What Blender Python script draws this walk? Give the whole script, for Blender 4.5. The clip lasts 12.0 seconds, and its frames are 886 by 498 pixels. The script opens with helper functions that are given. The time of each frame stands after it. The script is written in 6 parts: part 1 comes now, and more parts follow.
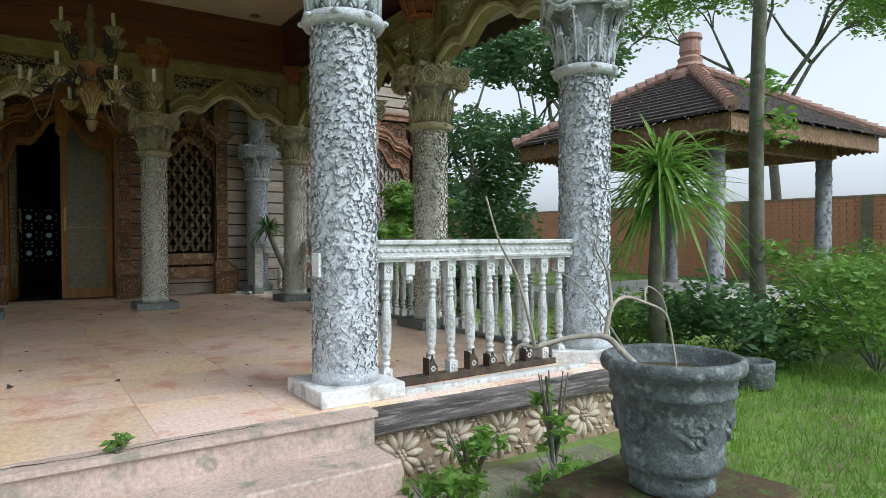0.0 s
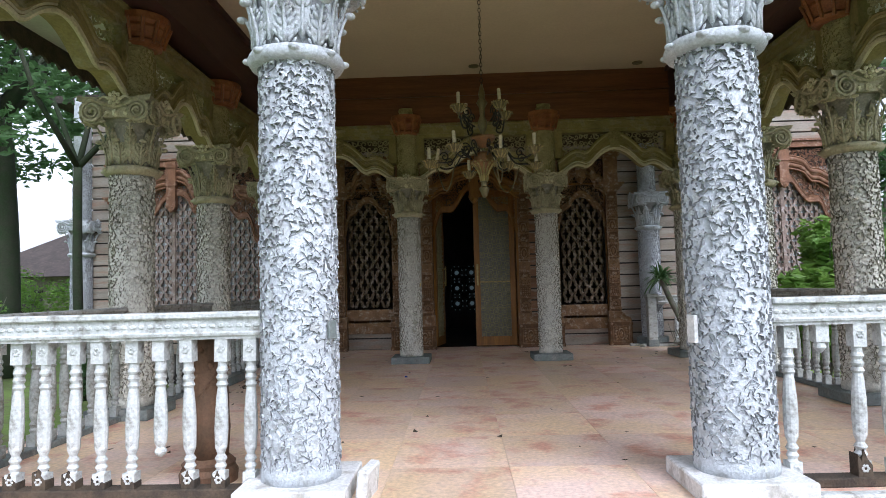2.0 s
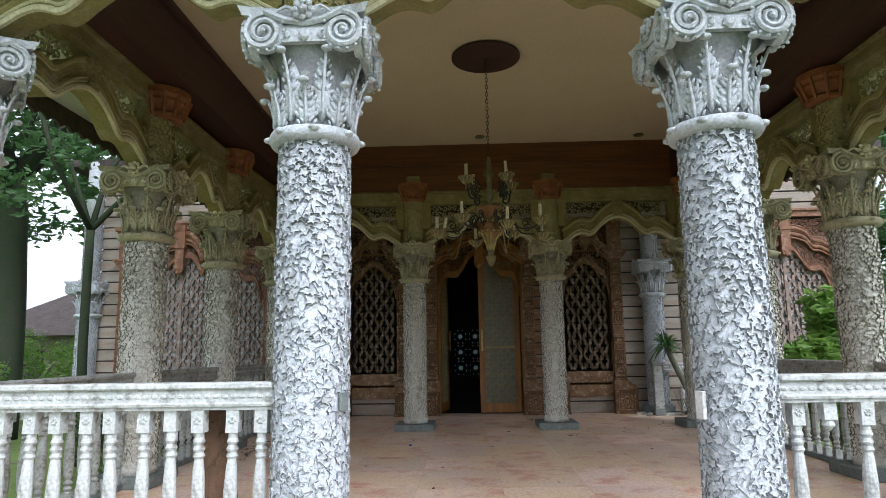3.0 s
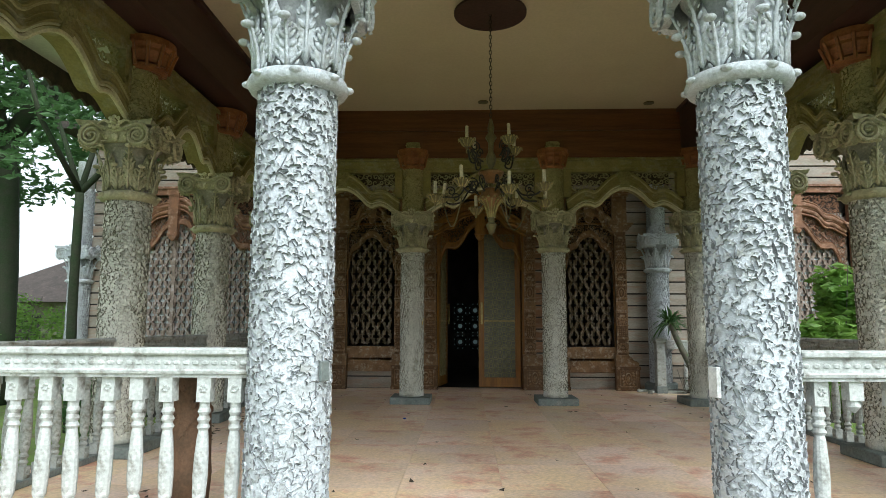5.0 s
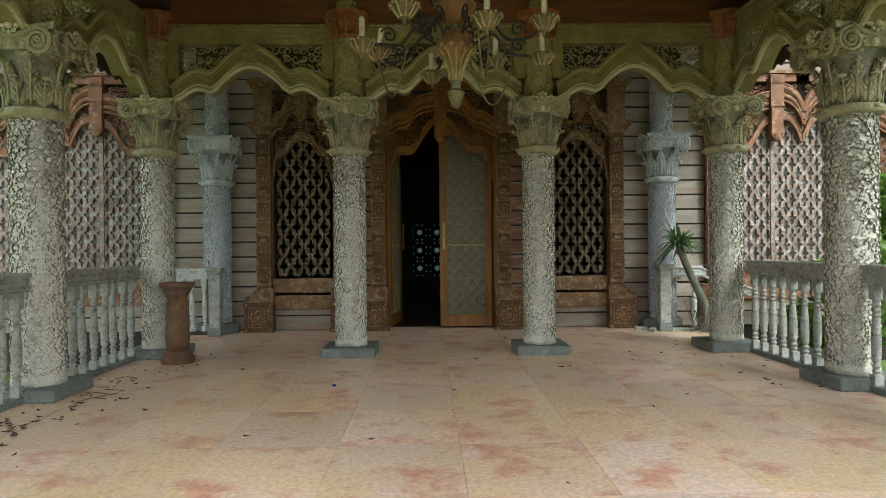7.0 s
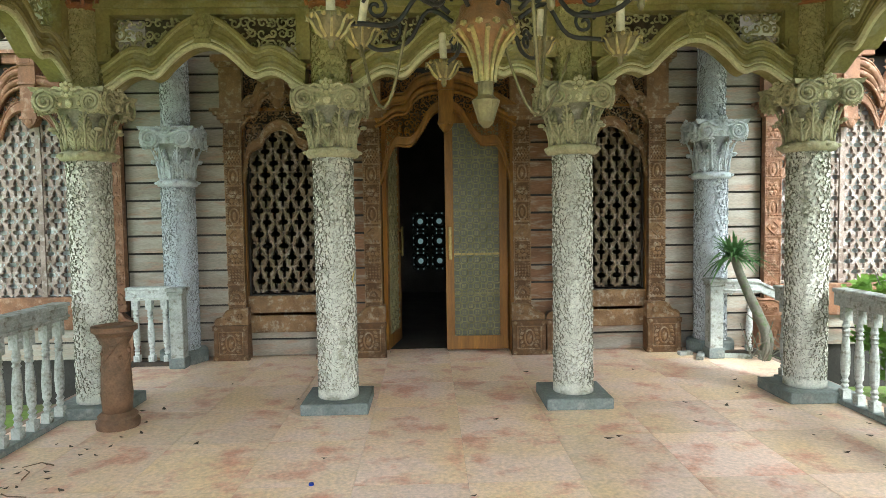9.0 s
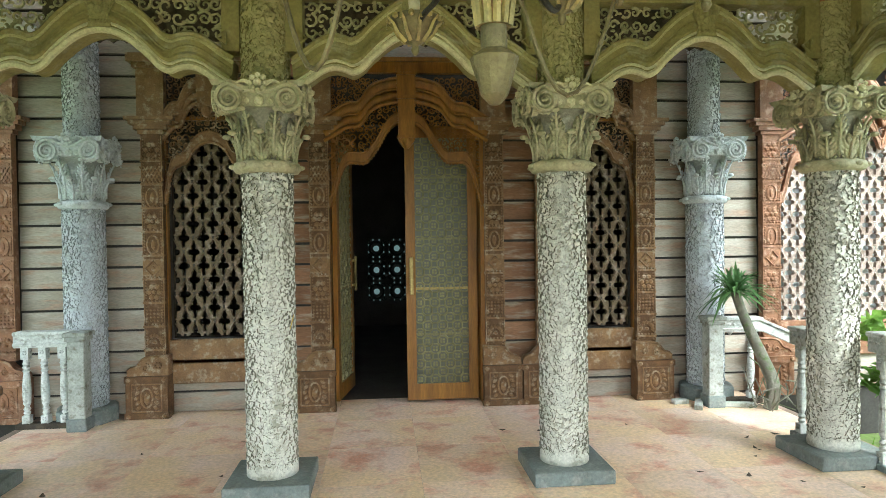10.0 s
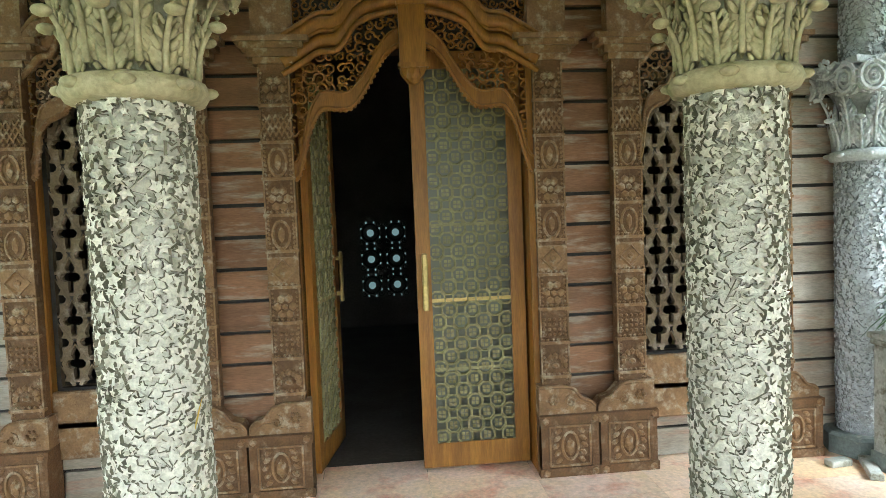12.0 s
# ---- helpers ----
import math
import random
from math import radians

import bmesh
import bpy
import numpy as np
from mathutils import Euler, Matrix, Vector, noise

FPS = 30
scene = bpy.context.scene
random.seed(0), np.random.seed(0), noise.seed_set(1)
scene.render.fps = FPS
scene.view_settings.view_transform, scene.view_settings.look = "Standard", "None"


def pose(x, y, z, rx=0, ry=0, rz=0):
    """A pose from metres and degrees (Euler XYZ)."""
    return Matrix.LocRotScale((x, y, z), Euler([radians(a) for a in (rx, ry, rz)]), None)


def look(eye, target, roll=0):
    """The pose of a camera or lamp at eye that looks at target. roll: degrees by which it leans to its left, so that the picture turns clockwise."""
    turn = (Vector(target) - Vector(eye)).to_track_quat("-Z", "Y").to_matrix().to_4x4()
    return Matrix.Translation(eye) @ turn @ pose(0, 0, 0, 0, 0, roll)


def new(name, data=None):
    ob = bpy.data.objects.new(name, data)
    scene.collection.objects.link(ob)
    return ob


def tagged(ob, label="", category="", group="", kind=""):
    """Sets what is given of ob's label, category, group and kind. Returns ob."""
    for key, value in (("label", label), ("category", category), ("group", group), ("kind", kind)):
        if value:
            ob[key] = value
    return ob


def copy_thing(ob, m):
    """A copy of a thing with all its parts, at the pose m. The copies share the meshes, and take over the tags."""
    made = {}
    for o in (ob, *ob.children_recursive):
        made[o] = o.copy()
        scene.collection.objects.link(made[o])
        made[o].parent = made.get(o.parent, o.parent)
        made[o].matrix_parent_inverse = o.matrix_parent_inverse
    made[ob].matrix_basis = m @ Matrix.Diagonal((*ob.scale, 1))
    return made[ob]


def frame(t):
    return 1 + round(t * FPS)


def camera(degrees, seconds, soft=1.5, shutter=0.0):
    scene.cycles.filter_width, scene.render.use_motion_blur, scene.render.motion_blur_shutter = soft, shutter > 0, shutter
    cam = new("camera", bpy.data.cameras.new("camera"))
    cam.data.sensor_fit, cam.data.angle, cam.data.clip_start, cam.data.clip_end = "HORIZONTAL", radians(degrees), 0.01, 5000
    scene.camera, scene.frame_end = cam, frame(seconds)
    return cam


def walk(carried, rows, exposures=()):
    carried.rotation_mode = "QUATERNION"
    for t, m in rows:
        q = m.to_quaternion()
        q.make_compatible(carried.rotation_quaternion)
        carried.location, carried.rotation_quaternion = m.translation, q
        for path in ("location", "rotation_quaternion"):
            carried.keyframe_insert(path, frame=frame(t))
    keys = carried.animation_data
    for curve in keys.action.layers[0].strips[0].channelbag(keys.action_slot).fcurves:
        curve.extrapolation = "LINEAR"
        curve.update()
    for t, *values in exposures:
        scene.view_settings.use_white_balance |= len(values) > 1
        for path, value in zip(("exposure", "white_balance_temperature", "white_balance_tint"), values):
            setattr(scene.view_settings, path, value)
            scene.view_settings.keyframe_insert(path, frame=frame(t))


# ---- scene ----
cam = camera(69.4, 12.0, soft=0.6)
PATH = [
    (0, (-0.576, -0.657, 1.578), (0.525, 1.012, 1.541), -0.2),
    (0.5, (-0.359, -0.477, 1.573), (0.41, 1.37, 1.55), -1.7),
    (1, (-0.202, -0.371, 1.608), (0.151, 1.597, 1.589), -2.2),
    (1.5, (-0.186, -0.342, 1.626), (-0.113, 1.656, 1.669), -2.2),
    (2, (-0.259, -0.37, 1.655), (-0.316, 1.626, 1.779), -1.5),
    (2.5, (-0.3, -0.426, 1.689), (-0.395, 1.561, 1.891), -1.2),
    (3, (-0.304, -0.47, 1.719), (-0.364, 1.504, 2.032), -0.9),
    (3.2, (-0.301, -0.49, 1.734), (-0.347, 1.478, 2.091), -0.7),
    (4.8, (-0.269, -0.265, 1.66), (-0.337, 1.711, 1.959), 0.1),
    (5, (-0.262, -0.139, 1.68), (-0.332, 1.846, 1.917), 0.2),
    (5.5, (-0.241, 0.316, 1.664), (-0.234, 2.312, 1.798), -0.3),
    (6, (-0.178, 0.949, 1.642), (-0.171, 2.948, 1.72), -0.0),
    (6.5, (-0.159, 1.654, 1.65), (-0.166, 3.654, 1.679), 0.6),
    (6.7, (-0.162, 1.954, 1.659), (-0.148, 3.954, 1.676), 0.3),
    (8.3, (-0.268, 3.098, 2.211), (-0.189, 5.094, 2.111), -1.9),
    (8.5, (-0.279, 3.313, 2.189), (-0.198, 5.309, 2.088), -1.5),
    (9, (-0.227, 3.78, 2.262), (-0.183, 5.776, 2.152), -0.9),
    (9.5, (-0.277, 4.291, 2.217), (-0.146, 6.286, 2.172), -0.6),
    (10, (-0.247, 4.855, 2.299), (-0.064, 6.846, 2.264), -0.8),
    (10.5, (-0.264, 5.449, 2.284), (-0.067, 7.439, 2.243), -1.1),
    (11, (-0.317, 6.044, 2.35), (-0.079, 8.028, 2.254), -2.4),
    (11.5, (-0.27, 6.642, 2.317), (-0.061, 8.629, 2.232), -1.6),
    (12, (-0.271, 7.206, 2.361), (-0.073, 9.193, 2.254), -2.2),
]
SKY = 0.15
EXPOSURES = [(0, 0.55, 5750, 7), (0.5, 0.72, 5700, 11), (1.5, 0.86, 5550, 15), (3, 0.83, 5700, 12), (5.5, 0.9, 6000, 1), (6.5, 1.05, 6150, 1), (8.5, 2.2, 5930, 1), (10, 2.62, 5760, -3), (12, 2.98, 5730, -2)]
walk(cam, [(t, look(eye, target, roll)) for t, eye, target, roll in PATH], EXPOSURES)

# ---- light ----
world = bpy.data.worlds.new("overcast_sky")
scene.world = world
world.use_nodes = True
wn = world.node_tree.nodes
sky = wn.new("ShaderNodeTexSky")
sky.sky_type, sky.sun_disc = "NISHITA", False
sky.sun_elevation, sky.sun_rotation = radians(45), radians(151)
sky.air_density, sky.dust_density, sky.ozone_density = 1.0, 2.5, 1.0
soften = wn.new("ShaderNodeHueSaturation")
soften.inputs["Saturation"].default_value = 0.12
world.node_tree.links.new(sky.outputs[0], soften.inputs["Color"])
world.node_tree.links.new(soften.outputs[0], wn["Background"].inputs["Color"])
wn["Background"].inputs["Strength"].default_value = SKY
sun = new("sun", bpy.data.lights.new("sun", "SUN"))
sun.data.energy, sun.data.angle, sun.data.color = 1.08, radians(35), (1.0, 0.96, 0.9)
sun.matrix_world = look((11, -16, 23), (0, 4, 0))


# ---- materials ----
def mat(name, a, b=None, rough=0.8, size=4.0, bump=0.15, fine=60.0, metal=0.0, c=None, tone=0.25, stretch=(1, 1, 1), each=0.0, spec=0.4):
    """Two-scale procedural surface: a broad stain between a and b, a sparser third colour c, fine grain, relief."""
    m = bpy.data.materials.new(name)
    m.use_nodes = True
    n, l = m.node_tree.nodes, m.node_tree.links
    s = n["Principled BSDF"]
    s.inputs["Roughness"].default_value, s.inputs["Metallic"].default_value = rough, metal
    s.inputs["Specular IOR Level"].default_value = spec
    b = b or tuple(v * 0.7 for v in a)
    tc, mp = n.new("ShaderNodeTexCoord"), n.new("ShaderNodeMapping")
    mp.inputs["Scale"].default_value = stretch
    l.new(tc.outputs["Object"], mp.inputs["Vector"])
    vec = mp.outputs["Vector"]
    info = n.new("ShaderNodeObjectInfo")
    if each:
        off = n.new("ShaderNodeVectorMath")
        off.operation = "MULTIPLY_ADD"
        l.new(info.outputs["Random"], off.inputs[0])
        off.inputs[1].default_value = (17.0, 31.0, 23.0)
        l.new(vec, off.inputs[2])
        vec = off.outputs[0]

    def cloud(scale, detail, lo, hi):
        t, r = n.new("ShaderNodeTexNoise"), n.new("ShaderNodeMapRange")
        t.inputs["Scale"].default_value, t.inputs["Detail"].default_value, t.inputs["Roughness"].default_value = scale, detail, 0.62
        r.inputs["From Min"].default_value, r.inputs["From Max"].default_value = lo, hi
        l.new(vec, t.inputs["Vector"])
        l.new(t.outputs["Fac"], r.inputs["Value"])
        return r.outputs["Result"], t.outputs["Fac"]

    def mix(f, x, y, kind="MIX"):
        k = n.new("ShaderNodeMix")
        k.data_type, k.blend_type = "RGBA", kind
        for value, slot in ((f, k.inputs["Factor"]), (x, k.inputs[6]), (y, k.inputs[7])):
            if isinstance(value, tuple):
                slot.default_value = (*value, 1)
            elif isinstance(value, (int, float)):
                slot.default_value = value
            else:
                l.new(value, slot)
        return k.outputs[2]

    broad, _ = cloud(size, 5, 0.38, 0.62)
    grain, raw = cloud(fine, 4, 0.3, 0.7)
    col = mix(broad, a, b)
    if c:
        spots, _ = cloud(size * 2.3, 6, 0.52, 0.66)
        col = mix(spots, col, c)
    g = n.new("ShaderNodeMapRange")
    g.inputs["To Min"].default_value, g.inputs["To Max"].default_value = 1 - tone, 1 + tone * 0.6
    l.new(grain, g.inputs["Value"])
    cc = n.new("ShaderNodeCombineColor")
    for i in range(3):
        l.new(g.outputs[0], cc.inputs[i])
    col = mix(1.0, col, cc.outputs[0], "MULTIPLY")
    if each:
        e = n.new("ShaderNodeHueSaturation")
        r = n.new("ShaderNodeMapRange")
        r.inputs["To Min"].default_value, r.inputs["To Max"].default_value = 1 - each, 1 + each
        l.new(info.outputs["Random"], r.inputs["Value"])
        l.new(r.outputs[0], e.inputs["Value"])
        l.new(col, e.inputs["Color"])
        col = e.outputs[0]
    l.new(col, s.inputs["Base Color"])
    if bump:
        bp = n.new("ShaderNodeBump")
        bp.inputs["Strength"].default_value, bp.inputs["Distance"].default_value = bump, 0.02
        l.new(raw, bp.inputs["Height"])
        l.new(bp.outputs[0], s.inputs["Normal"])
    return m


STONE_W = mat("painted_column_plaster", (0.64, 0.67, 0.70), (0.55, 0.58, 0.61), 0.65, 3, 0.5, 60, c=(0.42, 0.43, 0.42))
STONE_I = mat("weathered_column_plaster", (0.76, 0.74, 0.65), (0.66, 0.64, 0.55), 0.65, 3, 0.5, 60, c=(0.42, 0.40, 0.31))
# Dark relief colours: dirt, and shade between capital leaves put into the colour
CREV_W = mat("grey_dirt_and_shade", (0.36, 0.37, 0.38), (0.26, 0.265, 0.27), 0.9, 6, 0.3, 50, c=(0.44, 0.45, 0.45))
CREV_I = mat("brown_dirt_and_shade", (0.34, 0.32, 0.25), (0.24, 0.225, 0.17), 0.9, 6, 0.3, 50, c=(0.42, 0.40, 0.33))
# Relief edge colours: grime plus the shade along leaf edges, painted in
EDGE_I = mat("grimy_shaded_relief_edge", (0.25, 0.235, 0.175), (0.16, 0.15, 0.11), 0.85, 5, 0.2, 45, c=(0.27, 0.26, 0.2))
EDGE_W = mat("shaded_grey_relief_edge", (0.32, 0.33, 0.34), (0.23, 0.235, 0.24), 0.8, 5, 0.2, 45, c=(0.34, 0.35, 0.35))
ARCHM = mat("olive_grey_carved_plaster", (0.31, 0.265, 0.10), (0.225, 0.192, 0.07), 0.75, 2.5, 0.3, 40, c=(0.33, 0.305, 0.18))
BEADM = mat("dull_bead_plaster", (0.46, 0.41, 0.20), (0.35, 0.31, 0.14), 0.7, 6, 0.2, 60)
RIMM = mat("pale_moulding_edge", (0.64, 0.60, 0.38), (0.52, 0.485, 0.30), 0.65, 6, 0.2, 60)
PLINTH_W = mat("white_plinth_paint", (0.80, 0.80, 0.79), (0.70, 0.70, 0.68), 0.6, 4, 0.15, 50, c=(0.48, 0.46, 0.42))
PLINTH_G = mat("grey_plinth_paint", (0.20, 0.23, 0.22), (0.15, 0.17, 0.16), 0.7, 5, 0.2, 50, c=(0.26, 0.27, 0.25))
RAILM = mat("flaking_white_paint", (0.67, 0.68, 0.66), (0.53, 0.55, 0.53), 0.65, 6, 0.3, 50, c=(0.30, 0.29, 0.26))
RAILG = mat("grey_weathered_rail", (0.42, 0.43, 0.40), (0.30, 0.31, 0.28), 0.75, 6, 0.3, 50, c=(0.17, 0.16, 0.12))
ROT = mat("rotten_dark_wood", (0.10, 0.075, 0.05), (0.05, 0.04, 0.03), 0.9, 9, 0.5, 70)
TILE = mat("pink_marble_floor", (0.88, 0.67, 0.57), (0.85, 0.63, 0.40), 0.32, 1.3, 0.08, 35, c=(0.70, 0.35, 0.24), tone=0.24, each=0.09)
GROUT = mat("floor_bed", (0.33, 0.23, 0.18), (0.25, 0.19, 0.15), 0.9, 4, 0.2, 40)
STEPM = mat("pink_step_stone", (0.58, 0.45, 0.38), (0.49, 0.38, 0.32), 0.7, 3, 0.25, 45, c=(0.30, 0.28, 0.22))
CEIL = mat("cream_ceiling", (0.62, 0.52, 0.36), (0.58, 0.48, 0.33), 0.8, 0.8, 0.03, 30, tone=0.06)
SOFFIT = mat("white_soffit", (0.70, 0.69, 0.63), (0.60, 0.59, 0.52), 0.85, 1.2, 0.05, 30, tone=0.1)
WOOD_R = mat("red_brown_fascia_wood", (0.17, 0.065, 0.022), (0.10, 0.038, 0.013), 0.45, 2, 0.12, 30, stretch=(0.4, 3, 6))
WOOD_P = mat("dark_side_beam_wood", (0.075, 0.035, 0.028), (0.05, 0.024, 0.02), 0.5, 2, 0.1, 30, stretch=(3, 0.4, 6))
WOOD_B = mat("orange_bracket_wood", (0.33, 0.13, 0.045), (0.22, 0.075, 0.025), 0.45, 7, 0.25, 60)
TEAK = mat("golden_teak", (0.30, 0.135, 0.02), (0.20, 0.085, 0.014), 0.45, 2.2, 0.12, 30, stretch=(6, 6, 0.5))
CARVE = mat("carved_brown_wood", (0.27, 0.155, 0.07), (0.18, 0.10, 0.045), 0.65, 6, 0.4, 70, c=(0.37, 0.29, 0.20))
# CARVE_O and LATT_O: lighter copies of the porch wood, sunlight put into colour
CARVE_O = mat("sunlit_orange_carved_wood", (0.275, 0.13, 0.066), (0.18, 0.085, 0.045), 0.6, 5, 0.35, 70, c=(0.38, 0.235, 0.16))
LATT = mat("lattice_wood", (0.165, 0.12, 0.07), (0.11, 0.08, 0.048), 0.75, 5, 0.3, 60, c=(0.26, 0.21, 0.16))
LATT_O = mat("sunlit_outer_lattice_wood", (0.34, 0.265, 0.225), (0.20, 0.145, 0.115), 0.75, 5, 0.3, 60, c=(0.50, 0.45, 0.42))
BOARD = mat("grey_siding_board", (0.39, 0.35, 0.29), (0.30, 0.25, 0.195), 0.7, 2.2, 0.2, 45, c=(0.36, 0.24, 0.175), stretch=(0.5, 1, 3), each=0.14)
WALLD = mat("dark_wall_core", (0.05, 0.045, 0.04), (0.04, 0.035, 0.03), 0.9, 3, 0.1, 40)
# Near-black room surfaces: the unlit darkness indoors is put into the colour
BLACK = mat("unlit_room_darkness", (0.10, 0.09, 0.08), (0.07, 0.06, 0.055), 0.9, 2, 0.1, 30)
BRONZE = mat("tarnished_brass", (0.19, 0.16, 0.07), (0.12, 0.10, 0.045), 0.45, 12, 0.3, 90, metal=0.35)
AMBER = mat("amber_brass_bowl", (0.26, 0.13, 0.045), (0.18, 0.10, 0.04), 0.4, 14, 0.35, 90, metal=0.3)
CANDLE = mat("ivory_candle_tube", (0.62, 0.56, 0.36), (0.52, 0.46, 0.30), 0.5, 8, 0.05, 40)
IRON = mat("dark_iron", (0.04, 0.04, 0.035), (0.03, 0.03, 0.025), 0.5, 9, 0.2, 60, metal=0.6)
GRASSM = mat("grass_blade", (0.27, 0.44, 0.07), (0.17, 0.32, 0.05), 0.7, 1.5, 0.0, 20, tone=0.3)
EARTH = mat("lawn_soil", (0.19, 0.29, 0.06), (0.14, 0.19, 0.055), 0.95, 0.7, 0.3, 14, c=(0.17, 0.14, 0.08))
PAVE = mat("mossy_paving", (0.26, 0.24, 0.19), (0.17, 0.17, 0.11), 0.9, 2.5, 0.3, 35, c=(0.12, 0.14, 0.06))
LEAF_D = mat("dark_leaf", (0.08, 0.17, 0.06), (0.13, 0.245, 0.085), 0.5, 1.3, 0, 9, tone=0.35)
LEAF_L = mat("light_leaf", (0.15, 0.30, 0.05), (0.25, 0.40, 0.08), 0.5, 1.3, 0, 9, tone=0.3)
BARK = mat("grey_bark", (0.20, 0.19, 0.155), (0.12, 0.115, 0.09), 0.9, 5, 0.5, 40, c=(0.10, 0.14, 0.06))
BARK_D = mat("dark_mossy_bark", (0.045, 0.05, 0.03), (0.03, 0.05, 0.02), 0.95, 4, 0.5, 40)
POTM = mat("grey_pot_concrete", (0.15, 0.17, 0.17), (0.085, 0.10, 0.10), 0.75, 7, 0.45, 55, c=(0.27, 0.30, 0.29), tone=0.4)
MOSS = mat("mossy_block", (0.10, 0.065, 0.035), (0.06, 0.05, 0.025), 0.95, 6, 0.5, 50, c=(0.09, 0.13, 0.03))
TERRA = mat("brown_clay_stand", (0.21, 0.115, 0.065), (0.13, 0.078, 0.045), 0.7, 7, 0.35, 60)
ROOFT = mat("weathered_roof_tile", (0.085, 0.068, 0.06), (0.06, 0.05, 0.045), 0.85, 3, 0.3, 30, c=(0.11, 0.085, 0.075))
RIDGE = mat("pink_ridge_tile", (0.45, 0.27, 0.21), (0.32, 0.20, 0.16), 0.8, 4, 0.3, 40)
BRICK = mat("orange_brick", (0.64, 0.31, 0.18), (0.54, 0.25, 0.14), 0.85, 2, 0.3, 30, c=(0.42, 0.26, 0.19))
FLOWERM = mat("cream_stone_petal", (0.66, 0.58, 0.46), (0.55, 0.47, 0.36), 0.75, 6, 0.3, 60, c=(0.33, 0.25, 0.17))
PANELM = mat("brown_panel_stone", (0.38, 0.29, 0.20), (0.28, 0.20, 0.13), 0.85, 6, 0.4, 60)
FLWHITE = mat("white_terrace_concrete", (0.62, 0.61, 0.57), (0.5, 0.5, 0.46), 0.85, 2, 0.1, 30)
WEATHERED = mat("weathered_grey_beam", (0.17, 0.15, 0.14), (0.06, 0.055, 0.05), 0.9, 3, 0.5, 50, c=(0.32, 0.29, 0.27), stretch=(0.5, 3, 6))


def leafy(m, share=0.45):
    """Let daylight through a leaf."""
    n, l = m.node_tree.nodes, m.node_tree.links
    s, out = n["Principled BSDF"], n["Material Output"]
    lit, both = n.new("ShaderNodeBsdfTranslucent"), n.new("ShaderNodeMixShader")
    l.new(s.inputs["Base Color"].links[0].from_socket, lit.inputs["Color"])
    both.inputs[0].default_value = share
    l.new(s.outputs[0], both.inputs[1])
    l.new(lit.outputs[0], both.inputs[2])
    l.new(both.outputs[0], out.inputs["Surface"])


for m in (LEAF_D, LEAF_L, GRASSM):
    leafy(m)


def glass(name, colour, rough=0.05, through_it=0.6):
    m = bpy.data.materials.new(name)
    m.use_nodes = True
    s = m.node_tree.nodes["Principled BSDF"]
    s.inputs["Base Color"].default_value = (*colour, 1)
    s.inputs["Roughness"].default_value = rough
    s.inputs["Transmission Weight"].default_value = through_it
    return m


ETCHED = glass("etched_door_glass", (0.05, 0.048, 0.03), 0.3, 0.6)
BOARD_R = mat("reddish_siding_board", (0.28, 0.14, 0.07), (0.195, 0.098, 0.045), 0.6, 2.2, 0.2, 45, c=(0.34, 0.27, 0.2), stretch=(0.5, 1, 3), each=0.16)
# Pale base colour stands in for sky reflected by the side window glass
PANE = glass("sky_pale_window_glass", (0.75, 0.8, 0.82), 0.12, 0.25)


# ---- mesh tools ----
def part(name, bm, material, parent=None, label="", smooth=False):
    me = bpy.data.meshes.new(name)
    bmesh.ops.recalc_face_normals(bm, faces=bm.faces)
    bm.to_mesh(me)
    bm.free()
    me.materials.append(material)
    if smooth:
        me.polygons.foreach_set("use_smooth", [True] * len(me.polygons))
    ob = new(name, me)
    ob.parent = parent
    if label:
        ob["label"] = label
    return ob


def raw(name, verts, faces, material, parent=None, label="", smooth=False):
    me = bpy.data.meshes.new(name)
    me.from_pydata([tuple(v) for v in verts], [], faces)
    me.materials.append(material)
    if smooth:
        me.polygons.foreach_set("use_smooth", [True] * len(me.polygons))
    ob = new(name, me)
    ob.parent = parent
    if label:
        ob["label"] = label
    return ob


def again(name, src, parent, m):
    """Another object on the same mesh."""
    ob = new(name, src.data)
    ob.parent = parent
    ob.matrix_basis = m
    if "label" in src:
        ob["label"] = src["label"]
    return ob


def thing(name, at, label, category, group="", kind=""):
    ob = new(name)
    ob.empty_display_size = 0.1
    ob.location = at
    return tagged(ob, label, category, group, kind)


def box(bm, x0, x1, y0, y1, z0, z1, bevel=0.0):
    r = bmesh.ops.create_cube(bm, size=1, matrix=Matrix.Translation(((x0 + x1) / 2, (y0 + y1) / 2, (z0 + z1) / 2)) @ Matrix.Diagonal((abs(x1 - x0), abs(y1 - y0), abs(z1 - z0), 1)))
    if bevel:
        es = list({e for v in r["verts"] for e in v.link_edges})
        bmesh.ops.bevel(bm, geom=es, offset=bevel, segments=1, affect="EDGES")
    return bm


def boxed(*a, bevel=0.0):
    return box(bmesh.new(), *a, bevel=bevel)


def lathe(bm, profile, n=24, at=(0, 0, 0), wave=0):
    """Turn (radius, height) pairs round z."""
    rings = []
    for r, z in profile:
        rings.append([bm.verts.new((at[0] + r * math.cos(2 * math.pi * i / n), at[1] + r * math.sin(2 * math.pi * i / n), at[2] + z)) for i in range(n)])
    for p, q in zip(rings, rings[1:]):
        for i in range(n):
            bm.faces.new((p[i], p[(i + 1) % n], q[(i + 1) % n], q[i]))
    bm.faces.new(rings[0][::-1])
    bm.faces.new(rings[-1])
    return bm


